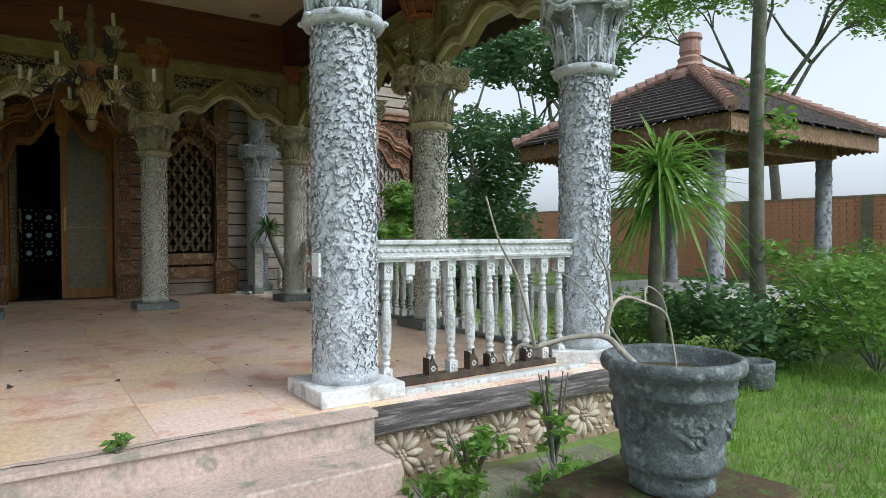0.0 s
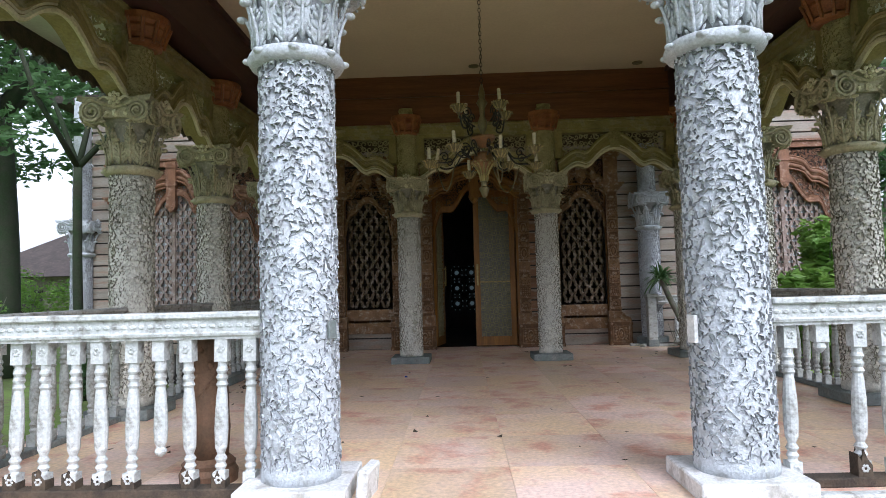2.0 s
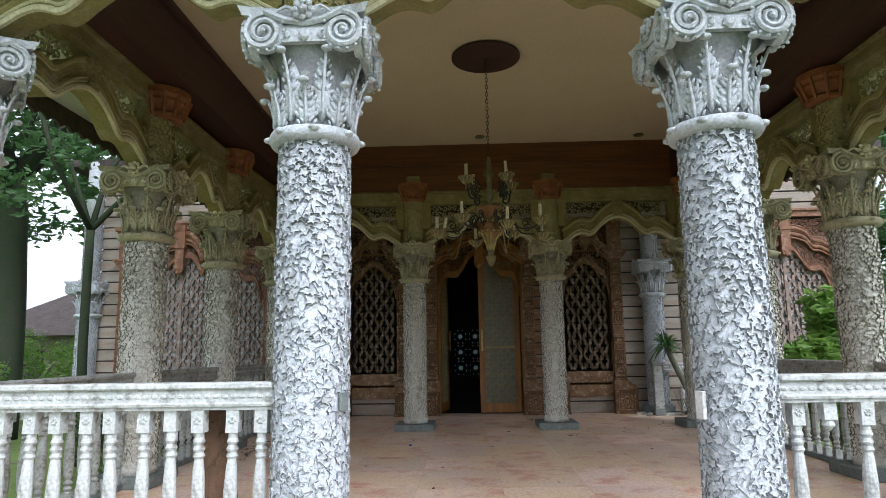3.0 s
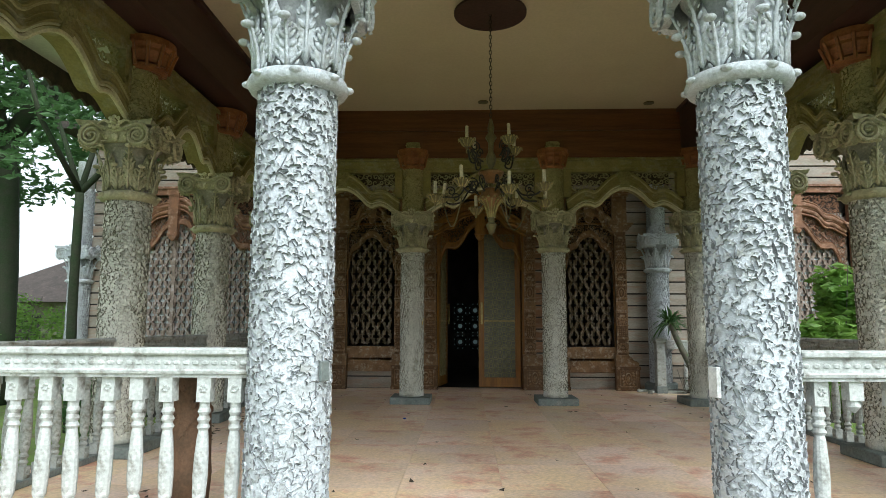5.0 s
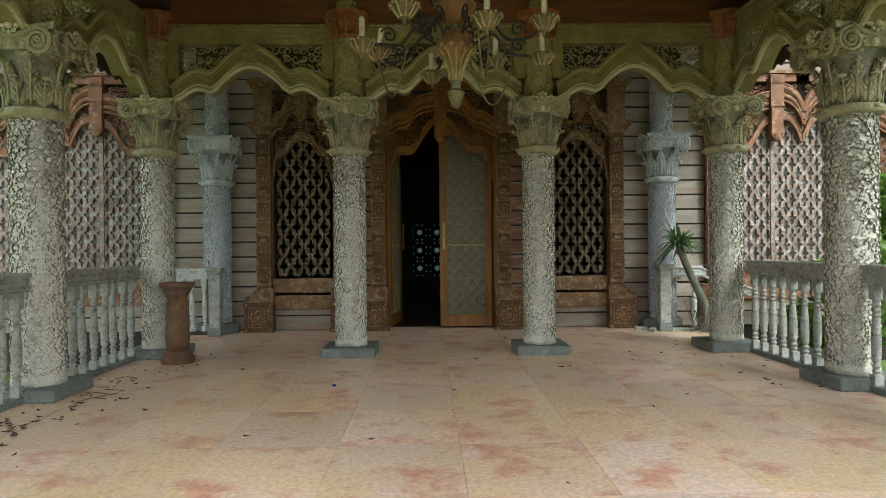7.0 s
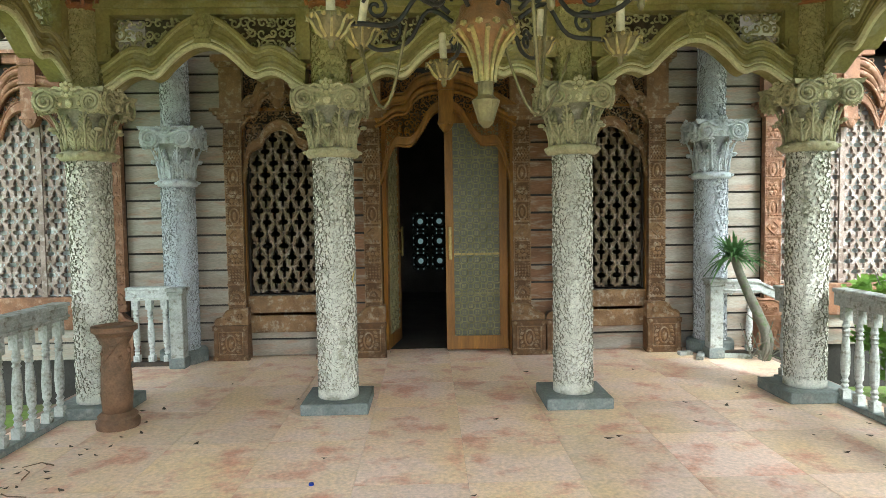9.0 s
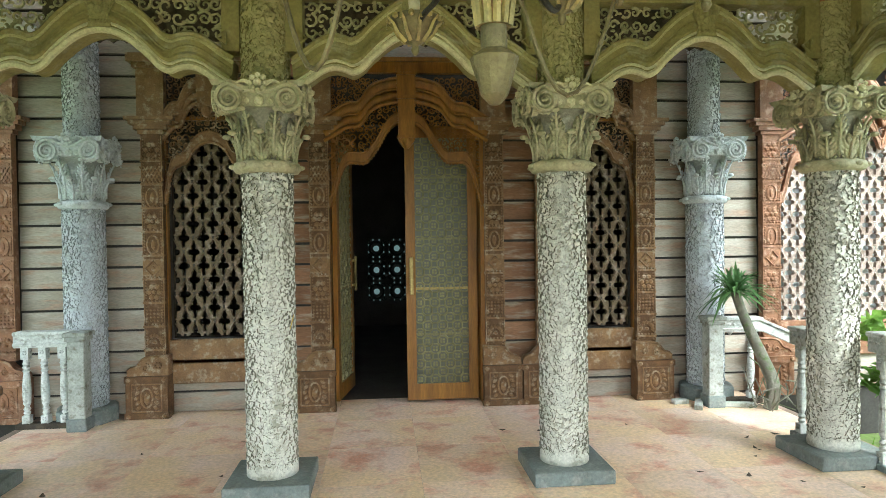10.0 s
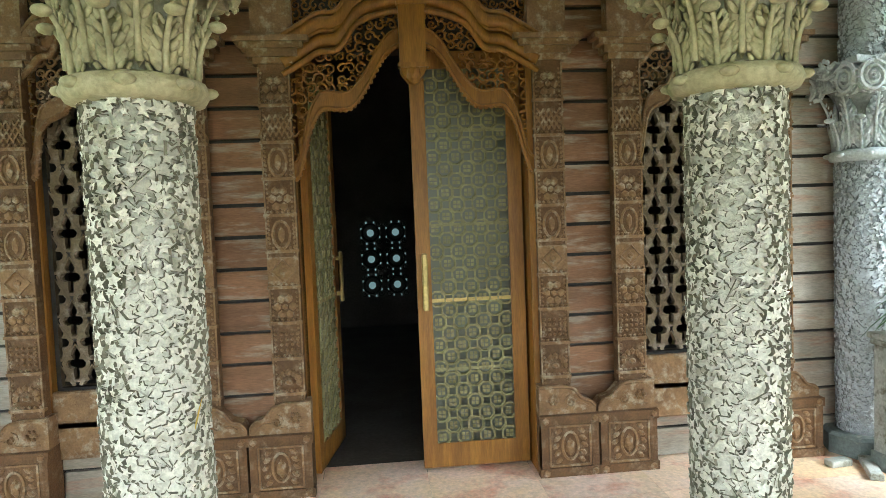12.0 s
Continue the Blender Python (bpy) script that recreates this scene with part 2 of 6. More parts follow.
def tube(bm, pts, r, n=6, r1=None):
    """A round bar along points, from radius r to r1."""
    pts = [Vector(p) for p in pts]
    r1 = r if r1 is None else r1
    rings, side = [], None
    for i, p in enumerate(pts):
        d = (pts[min(i + 1, len(pts) - 1)] - pts[max(i - 1, 0)]).normalized()
        side = d.orthogonal().normalized() if side is None else (side - side.dot(d) * d).normalized()
        up = d.cross(side)
        k = r + (r1 - r) * i / max(1, len(pts) - 1)
        rings.append([bm.verts.new(p + k * (math.cos(2 * math.pi * j / n) * side + math.sin(2 * math.pi * j / n) * up)) for j in range(n)])
    for p, q in zip(rings, rings[1:]):
        for j in range(n):
            bm.faces.new((p[j], p[(j + 1) % n], q[(j + 1) % n], q[j]))
    bm.faces.new(rings[0][::-1])
    bm.faces.new(rings[-1])
    return bm


def strip(bm, lower, upper, y0, y1):
    """A plate between two (x, z) edges of equal length, from depth y0 to y1."""
    n = len(lower)
    v = [[bm.verts.new((x, y, z)) for x, z in edge] for y in (y0, y1) for edge in (lower, upper)]
    a, b, c, d = v
    for i in range(n - 1):
        bm.faces.new((a[i], a[i + 1], b[i + 1], b[i]))
        bm.faces.new((c[i], d[i], d[i + 1], c[i + 1]))
        bm.faces.new((a[i], c[i], c[i + 1], a[i + 1]))
        bm.faces.new((b[i], b[i + 1], d[i + 1], d[i]))
    bm.faces.new((a[0], b[0], d[0], c[0]))
    bm.faces.new((a[-1], c[-1], d[-1], b[-1]))
    return bm


def plate(bm, pts, y0, y1):
    """A closed (x, z) outline made solid from depth y0 to y1."""
    a = [bm.verts.new((x, y0, z)) for x, z in pts]
    b = [bm.verts.new((x, y1, z)) for x, z in pts]
    bm.faces.new(a)
    bm.faces.new(b[::-1])
    for i in range(len(pts)):
        j = (i + 1) % len(pts)
        bm.faces.new((a[i], b[i], b[j], a[j]))
    return bm


def ball(bm, at, r, sx=1, sy=1, sz=1, turn=None, fine=1):
    m = Matrix.Translation(at) @ (turn or Matrix()) @ Matrix.Diagonal((r * sx, r * sy, r * sz, 1))
    bmesh.ops.create_icosphere(bm, subdivisions=fine, radius=1, matrix=m)
    return bm


def spiral(cx, cz, r, turns=2.2, hand=1, start=90, y=0.0, n=26):
    """Points of a scroll in the xz plane, from outside in."""
    out = []
    for i in range(n + 1):
        f = i / n
        a = radians(start) - hand * 2 * math.pi * turns * f
        k = r * (1 - 0.86 * f)
        out.append((cx + k * math.cos(a), y, cz + k * math.sin(a)))
    return out


def smooth_line(pts, n=6):
    """A rounded line through (a, b) points (Catmull-Rom)."""
    out = []
    p = [pts[0]] + list(pts) + [pts[-1]]
    for i in range(1, len(p) - 2):
        for k in range(n):
            t = k / n
            out.append(tuple(0.5 * (2 * p[i][j] + (p[i + 1][j] - p[i - 1][j]) * t + (2 * p[i - 1][j] - 5 * p[i][j] + 4 * p[i + 1][j] - p[i + 2][j]) * t * t + (3 * p[i][j] - p[i - 1][j] - 3 * p[i + 1][j] + p[i + 2][j]) * t ** 3) for j in range(len(pts[0]))))
    return out + [tuple(pts[-1])]

FLOOR = 0.55
WALL = 11.6
CEILING = 4.96
rng = random.Random(7)

# ---- ground and shell ----
ground = tagged(part("ground", boxed(-400, 400, -400, 400, -0.3, 0.0), EARTH), "lawn of patchy green grass and soil", "ground", kind="structure")
path = tagged(part("pavement", boxed(-2.2, 3.0, -3.0, 2.75, -0.1, 0.012), PAVE), "mossy worn stone paving before the steps", "paving", kind="structure")
floor = tagged(part("floor", boxed(-3.75, 3.75, 2.96, WALL + 0.25, 0.0, FLOOR - 0.012), GROUT), "stained pink and ochre marble porch floor", "floor", kind="structure")
ceiling = tagged(part("ceiling", boxed(-2.98, 2.98, 3.3, 9.36, CEILING, CEILING + 0.12), CEIL), "plain cream painted porch ceiling", "ceiling", kind="structure")
bm = boxed(-3.6, 3.6, 9.57, 10.98, 4.52, 4.62)
tagged(part("ceiling_veranda", bm, SOFFIT), "white painted ceiling strip before the house wall", "ceiling", kind="structure")
bm = boxed(-4.45, 4.45, 2.0, 11.0, 5.36, 5.5)
box(bm, -8.0, 7.6, 11.36, 18.6, 5.36, 5.5)
tagged(part("roof", bm, ROOFT), "dark tiled porch and house roof", "roof", kind="structure")
# fascia boards round the raised ceiling
bm = boxed(-3.3, 3.3, 9.36, 9.56, 4.2, 5.35)
box(bm, -3.3, 3.3, 9.32, 9.36, 4.62, 4.66)
tagged(part("trim", bm, WOOD_R), "red-brown polished wooden fascia under the ceiling", "fascia", kind="structure")
for s in (-1, 1):
    bm = bmesh.new()
    box(bm, s * 2.98, s * 3.5, 3.3, 9.36, 4.35, 5.35)
    box(bm, s * 2.93, s * 2.98, 3.3, 9.36, 4.9, 4.955)
    tagged(part("trim", bm, WOOD_P), "dark brown wooden side beam under the ceiling", "beam", kind="structure")
bm = boxed(-3.5, 3.5, 3.02, 3.3, 4.45, 5.35)
tagged(part("trim", bm, WOOD_P), "dark brown wooden front beam", "beam", kind="structure")
# eaves outside the arcades
for s in (-1, 1):
    tagged(part("soffit", boxed(s * 3.5, s * 4.4, 2.1, 11.3, 4.28, 4.36), SOFFIT), "white weathered eaves soffit", "soffit", kind="structure")
    bm = bmesh.new()
    edge = [(2.1 + i * 0.04, 4.05 + 0.05 * abs(math.sin(i * math.pi / 5))) for i in range(231)]
    strip(bm, edge, [(a, 4.45) for a, _ in edge], 0, 0.03)
    ob = tagged(part("eaves_board", bm, ROT), "dark scalloped wooden eaves board", "eaves board", kind="structure")
    ob.matrix_basis = Matrix(((0, s, 0, s * 4.4), (1, 0, 0, 0), (0, 0, 1, 0), (0, 0, 0, 1)))
    tagged(part("eaves_fascia", boxed(s * 4.3, s * 4.4, 2.1, 11.3, 4.45, 5.36), WOOD_P), "dark wooden fascia above the eaves board", "fascia", kind="structure")
tagged(part("soffit", boxed(-4.4, 4.4, 2.1, 3.02, 4.36, 4.44), SOFFIT), "white weathered eaves soffit", "soffit", kind="structure")

# ---- columns ----
IVY = (1.05, 0.5, 0.95, 0.45, 0.72, 0.36, 0.72, 0.45, 0.95, 0.5)


def leaf_shape(size, r, deep=IVY):
    """An ivy leaf: an outline of five lobes round a raised middle, as (u, v, h) points."""
    out = []
    for k, d in enumerate(deep):
        a = 2 * math.pi * k / 10
        out.append((size * d * math.sin(a) * 0.85, size * d * math.cos(a)))
    return out


def vine_mesh(radius, height, seed, count, size, deep=IVY, rise=1.0, flare=0.0014):
    """Relief ivy that winds up a shaft: leaves and stems, all standing on the curved face."""
    r = random.Random(seed)
    verts, faces, tone = [], [], {}

    def put(u, v, h):
        a = u / radius
        verts.append(((radius + h) * math.cos(a), (radius + h) * math.sin(a), v))
        return len(verts) - 1

    girth = 2 * math.pi * radius
    cell = math.sqrt(girth * height / count)
    nu, nv = max(1, round(girth / cell)), max(1, round(height / cell))
    for i in range(nu):
        for j in range(nv):
            cu = (i + 0.5 * (j % 2) + r.uniform(-0.33, 0.33)) * girth / nu
            cv = (j + 0.5 + r.uniform(-0.33, 0.33)) * height / nv
            k, turn = size * r.uniform(0.65, 1.2), r.uniform(0, 6.283)
            c, s = math.cos(turn), math.sin(turn)
            lift = rise * r.uniform(0.009, 0.02)
            skew, jag = r.uniform(0.75, 1.2), [r.uniform(0.75, 1.22) for _ in range(10)]
            tip = put(cu, cv, lift * 0.78)
            ring = []
            for (u, v), q in zip(leaf_shape(k, r, deep), jag):
                u, v = u * q * skew, v * q
                ring.append(put(cu + u * c - v * s, max(0.0, min(height, cv + u * s + v * c)), lift * r.uniform(0.75, 1.2)))
            low = []
            for (u, v), q in zip(leaf_shape(k * 1.04 + flare, r, deep), jag):
                u, v = u * q * skew, v * q
                low.append(put(cu + u * c - v * s, max(0.0, min(height, cv + u * s + v * c)), -0.002))
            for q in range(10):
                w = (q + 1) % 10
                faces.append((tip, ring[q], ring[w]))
                # leaf sides take the darker slot, edge shade and grime as colour
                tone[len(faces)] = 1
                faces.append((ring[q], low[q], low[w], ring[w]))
            # a bent stem to the neighbour
            if r.random() < 0.75:
                dirn = r.uniform(0, 6.283)
                ln, wd, last = size * r.uniform(1.4, 2.8), 0.005, None
                for q in range(5):
                    bend = dirn + q * r.uniform(-0.5, 0.5)
                    u, v = cu + math.cos(bend) * ln * q / 4, cv + math.sin(bend) * ln * q / 4
                    v = max(0.0, min(height, v))
                    n0 = (-math.sin(dirn) * wd, math.cos(dirn) * wd)
                    now = (put(u + n0[0], v + n0[1], -0.002), put(u, v, 0.011), put(u - n0[0], v - n0[1], -0.002))
                    if last:
                        # one face of the stem is coloured darker, as its shaded side
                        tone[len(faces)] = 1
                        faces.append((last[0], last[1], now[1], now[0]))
                        faces.append((last[1], last[2], now[2], now[1]))
                    last = now
    me = bpy.data.meshes.new("vine_relief")
    me.from_pydata(verts, [], faces)
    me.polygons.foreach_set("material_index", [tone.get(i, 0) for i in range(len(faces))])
    return me


def acanthus(bm, a, r0, z0, h, w, curl):
    """One curled leaf that stands on the bell of a capital at the angle a: a rib with pairs of rising lobes and a bent tip."""
    def at(f, u):
        out = r0 + 0.022 + curl * f ** 2.4
        b = a + u / out
        return Vector((out * math.cos(b), out * math.sin(b), z0 + h * f))
    tube(bm, [at(f, 0) + Vector((0.012 * math.cos(a), 0.012 * math.sin(a), 0)) for f in (0, 0.25, 0.5, 0.75, 0.95)], 0.012, 5, 0.009)
    ball(bm, at(0.45, 0) - Vector((0.012 * math.cos(a), 0.012 * math.sin(a), 0)), 1.0, 0.016, w * 0.95, h * 0.5, Matrix.Rotation(a, 4, "Z"))
    for f, k in ((0.08, 0.85), (0.26, 1.0), (0.44, 1.05), (0.62, 0.9), (0.78, 0.65)):
        for s in (-1, 1):
            turn = Matrix.Rotation(a, 4, "Z") @ Matrix.Rotation(-s * radians(34), 4, "X")
            ball(bm, at(f + 0.06, s * w * 0.42 * k), w * 0.5 * k, 0.3, 0.42, 1.0, turn)
            ball(bm, at(f + 0.01, s * w * 0.8 * k), w * 0.34 * k, 0.34, 0.48, 1.0, turn)
    tip = at(1.0, 0)
    ball(bm, tip + Vector((0.025 * math.cos(a), 0.025 * math.sin(a), -0.01)), w * 0.55, 0.8, 0.9, 0.5, Matrix.Rotation(a, 4, "Z"), 2)


def capital_parts(owner, r, h, material, rim, dirt_shade):
    """A composite capital of height h on a shaft of radius r; its base is at the owner's origin."""
    bm = bmesh.new()
    lathe(bm, [(r, -0.06), (r + 0.05, -0.05), (r + 0.068, -0.02), (r + 0.055, 0.015), (r + 0.01, 0.03)], 28)
    for i in range(8):
        a = 2 * math.pi * i / 8 + 0.2
        ball(bm, ((r + 0.06) * math.cos(a), (r + 0.06) * math.sin(a), -0.01), 0.028, 1.2, 1.2, 0.7, fine=2)
    part("neck_ring", bm, material, owner, smooth=True)
    # darker bell paints the shaded gaps between the leaves
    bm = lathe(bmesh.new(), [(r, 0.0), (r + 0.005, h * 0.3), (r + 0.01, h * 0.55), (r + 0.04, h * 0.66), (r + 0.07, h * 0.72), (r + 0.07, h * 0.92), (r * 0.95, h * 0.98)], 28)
    part("bell", bm, dirt_shade, owner, "bell coloured dark for dirt and shade behind the leaves", smooth=True)
    bm = bmesh.new()
    for i in range(8):
        acanthus(bm, 2 * math.pi * i / 8, r, 0.02, h * 0.36, 0.07, 0.06)
    for i in range(8):
        acanthus(bm, 2 * math.pi * (i + 0.5) / 8, r, 0.05, h * 0.58, 0.065, 0.09)
    part("acanthus_leaves", bm, material, owner, "curled acanthus leaves in relief", smooth=True)
    cx0, vr = r + 0.02, 0.04 + h * 0.115
    half = cx0 + vr
    zc = h * 0.78
    for k in range(4):
        turn = pose(0, 0, 0, 0, 0, 90 * k)
        bm = bmesh.new()
        for sgn in (-1, 1):
            cx = sgn * cx0
            tube(bm, spiral(cx, zc, vr * 0.9, 2.4, sgn, 90, -half - 0.002, 40), 0.018, 5, 0.01)
            tube(bm, [(cx, -half + 0.022, zc), (cx, -half + 0.07, zc)], vr * 0.97, 18, vr * 0.9)
            ball(bm, (cx, -half - 0.012, zc), 0.018)
            for q in range(14):
                a = 2 * math.pi * q / 14
                ball(bm, (cx + vr * 0.98 * math.cos(a), -half - 0.002, zc + vr * 0.98 * math.sin(a)), 0.011)
        tube(bm, [(-cx0, -half - 0.004, zc + vr), (-cx0 * 0.5, -half + 0.01, zc + vr * 0.6), (0, -half + 0.02, zc + vr * 0.45), (cx0 * 0.5, -half + 0.01, zc + vr * 0.6), (cx0, -half - 0.004, zc + vr)], 0.02, 5)
        box(bm, -cx0, cx0, -half + 0.03, -half + 0.07, zc - 0.05, zc + 0.05)
        bmesh.ops.transform(bm, matrix=turn, verts=bm.verts)
        part("volute", bm, material, owner, "spiral scroll pair")
        bm = bmesh.new()
        for q, w in ((-0.42, 0.022), (0, 0.036), (0.42, 0.022)):
            ball(bm, (q * cx0, -half + 0.022, zc - 0.012), w, 1, 0.7, 1.15)
        for q in range(8):
            a = 2 * math.pi * q / 8
            ball(bm, (0.05 * math.cos(a), -half - 0.012, h * 0.96 + 0.05 * math.sin(a)), 0.021, 1, 0.6, 1)
        ball(bm, (0, -half - 0.022, h * 0.96), 0.03)
        for s in (-1, 1):
            tube(bm, smooth_line([(s * 0.05, -half - 0.005, h * 0.95), (s * 0.1, -half - 0.005, h * 0.99), (s * 0.16, -half - 0.005, h * 0.93)], 3), 0.016, 5, 0.006)
        bmesh.ops.transform(bm, matrix=turn, verts=bm.verts)
        part("rosette", bm, rim, owner, "egg beads and small flower")
    half -= 0.045
    bm = bmesh.new()
    outline = []
    for k in range(4):
        for f in (-1.0, -0.85, -0.4, 0, 0.4, 0.85):
            d = half + 0.05 - 0.06 * (1 - f * f)
            p = Vector((f * (half + 0.05), -d, 0))
            p.rotate(Euler((0, 0, math.pi / 2 * k)))
            outline.append(p)
    v0 = [bm.verts.new((p.x, p.y, h * 0.93)) for p in outline]
    v1 = [bm.verts.new((p.x * 1.06, p.y * 1.06, h)) for p in outline]
    bm.faces.new(v0[::-1])
    bm.faces.new(v1)
    for i in range(len(v0)):
        j = (i + 1) % len(v0)
        bm.faces.new((v0[i], v0[j], v1[j], v1[i]))
    part("abacus", bm, material, owner)


CAPM = mat("olive_tinged_capital_plaster", (0.47, 0.435, 0.275), (0.38, 0.35, 0.215), 0.65, 3, 0.3, 45, c=(0.27, 0.25, 0.15))


def column(at, r, neck, cap, top, material, plinth, seed, size, label, half=0.29, high=0.1, dense=2.5, deep=IVY):
    base = thing("column", at, label, "column", "porch columns", kind="structure")
    bm = boxed(-half, half, -half, half, 0, high, bevel=0.008)
    part("plinth", bm, plinth, base)
    bm = lathe(bmesh.new(), [(r + 0.012, high), (r + 0.012, high + 0.05), (r, high + 0.1), (r - 0.006, neck)], 36)
    dirt_shade = CREV_W if material == STONE_W else CREV_I
    part("shaft", bm, material, base, smooth=True)
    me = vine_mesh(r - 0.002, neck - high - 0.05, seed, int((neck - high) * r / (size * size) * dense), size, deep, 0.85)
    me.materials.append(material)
    me.materials.append(EDGE_W if material == STONE_W else EDGE_I)
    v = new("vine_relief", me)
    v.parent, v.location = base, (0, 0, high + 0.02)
    v["label"], v["kind"] = "ivy leaves moulded in relief on the shaft", "stuff"
    before = set(base.children)
    capital_parts(base, r, cap, CAPM if material == STONE_I else material, RIMM if material == STONE_I else material, dirt_shade)
    for ob in base.children:
        if ob not in before:
            ob.location.z = neck
    bm = lathe(bmesh.new(), [(r * 0.94, neck + cap - 0.02), (r * 0.94, top)], 28)
    part("upper_shaft", bm, BEADM, base, smooth=True)
    me = vine_mesh(r * 0.94 - 0.001, top - neck - cap - 0.02, seed + 40, int((top - neck - cap) * r / (size * size) * 2.2), size, deep, 0.8)
    me.materials.append(BEADM)
    me.materials.append(ARCHM)
    v = new("vine_relief", me)
    v.parent, v.location = base, (0, 0, neck + cap)
    v["label"], v["kind"] = "olive ivy leaves in relief above the capital", "stuff"
    return base


def bracket(at):
    """A carved flaring wooden cap under the beam."""
    prof = [(0.15, 0), (0.19, 0.02), (0.2, 0.05), (0.17, 0.08), (0.21, 0.12), (0.235, 0.17), (0.23, 0.2), (0.265, 0.23), (0.265, 0.3), (0.2, 0.3)]
    t = thing("wood_bracket", at, "orange-brown carved wooden bracket capital under the beam", "bracket", "wood brackets", kind="structure")
    part("block", lathe(bmesh.new(), prof, 20), WOOD_B, t)
    bm = bmesh.new()
    for i in range(12):
        a = 2 * math.pi * i / 12
        tube(bm, [(0.2 * math.cos(a), 0.2 * math.sin(a), 0.03), (0.235 * math.cos(a), 0.235 * math.sin(a), 0.15), (0.27 * math.cos(a), 0.27 * math.sin(a), 0.24)], 0.018, 5)
    part("carved_leaves", bm, WOOD_B, t)
    return t


SIDE_Y = (5.6, 7.6)
fa = column((-1.17, 3.19, FLOOR), 0.205, 2.42, 0.68, 4.0, STONE_W, PLINTH_W, 3, 0.034, "white ivy-relief column with a cracked broken plinth", dense=2.1)
fb = column((1.19, 3.19, FLOOR), 0.205, 2.42, 0.68, 4.0, STONE_W, PLINTH_W, 4, 0.034, "white ivy-relief column on a white plinth beside the steps", dense=2.1)
for s in (-1, 1):
    copy_thing(fb, pose(s * 3.42, 3.22, FLOOR, 0, 0, 140 * s))["label"] = "white ivy-relief corner column at the porch front"
fc = column((1.06, 9.48, FLOOR), 0.168, 2.27, 0.54, 3.9, STONE_I, PLINTH_G, 5, 0.028, "grey ivy-relief column on a grey plinth before the door", dense=2.4)
copy_thing(fc, pose(-1.06, 9.48, FLOOR, 0, 0, 180))
for s in (-1, 1):
    copy_thing(fc, pose(s * 3.2, 9.5, FLOOR, 0, 0, 90 * s))["label"] = "grey ivy-relief column at the end of the inner arcade"
fd = column((3.38, 5.6, FLOOR), 0.19, 2.3, 0.64, 3.9, STONE_I, PLINTH_G, 6, 0.029, "grey-white ivy-relief column of the side arcade", dense=2.3)
for k, (x, y) in enumerate(((3.38, 7.6), (-3.38, 7.6), (-3.38, 5.6))):
    copy_thing(fd, pose(x, y, FLOOR, 0, 0, 90 * k + 90))
brk = bracket((1.06, 9.48, 4.03))
for x, y in ((-1.06, 9.48), (3.2, 9.5), (-3.2, 9.5), (3.3, 7.6), (-3.3, 7.6), (3.3, 5.6), (-3.3, 5.6)):
    copy_thing(brk, pose(x, y, 4.03))


# ---- arcades ----
SCROLLM = mat("grey_scroll_plaster", (0.44, 0.40, 0.22), (0.32, 0.29, 0.15), 0.75, 4, 0.25, 50, c=(0.22, 0.20, 0.10))
KEYM = mat("olive_keystone_plaster", (0.34, 0.30, 0.13), (0.25, 0.22, 0.09), 0.75, 8, 0.3, 50)
def arch_curve(w, rise):
    """Half of the lobed lower edge of an arch, from the springing to the crown, as (x, z); w is the half width."""
    pts = [(0, 0), (0.1, 0.14), (0.22, 0.32), (0.32, 0.39), (0.41, 0.36), (0.475, 0.31), (0.55, 0.38), (0.65, 0.60), (0.78, 0.83), (0.9, 0.96), (1.0, 1.0)]
    return smooth_line([(-w + w * a, rise * b) for a, b in pts], 4)


def full(half):
    return half + [(-x, z) for x, z in reversed(half[:-1])]


def scrolls(bm, x0, x1, z0, z1, y, r, seed, keep):
    """Pierced foliage: small scrolls and leaves that fill a rectangle where keep(x, z) holds."""
    g = random.Random(seed)
    nx, nz = max(1, round((x1 - x0) / r / 1.7)), max(1, round((z1 - z0) / r / 1.7))
    for i in range(nx):
        for j in range(nz):
            x, z = x0 + (i + 0.5) * (x1 - x0) / nx, z0 + (j + 0.5) * (z1 - z0) / nz
            if not keep(x, z):
                continue
            tube(bm, spiral(x + g.uniform(-0.2, 0.2) * r, z + g.uniform(-0.2, 0.2) * r, r * g.uniform(0.7, 1.15), g.uniform(0.9, 1.5), 1 if (i + j) % 2 else -1, g.uniform(0, 360), y, 10), r * 0.26, 4, r * 0.14)
            a = g.uniform(0, 6.28)
            ball(bm, (x + r * 0.8 * math.cos(a), y, z + r * 0.8 * math.sin(a)), r * 0.42, 1, 0.5, 0.6)


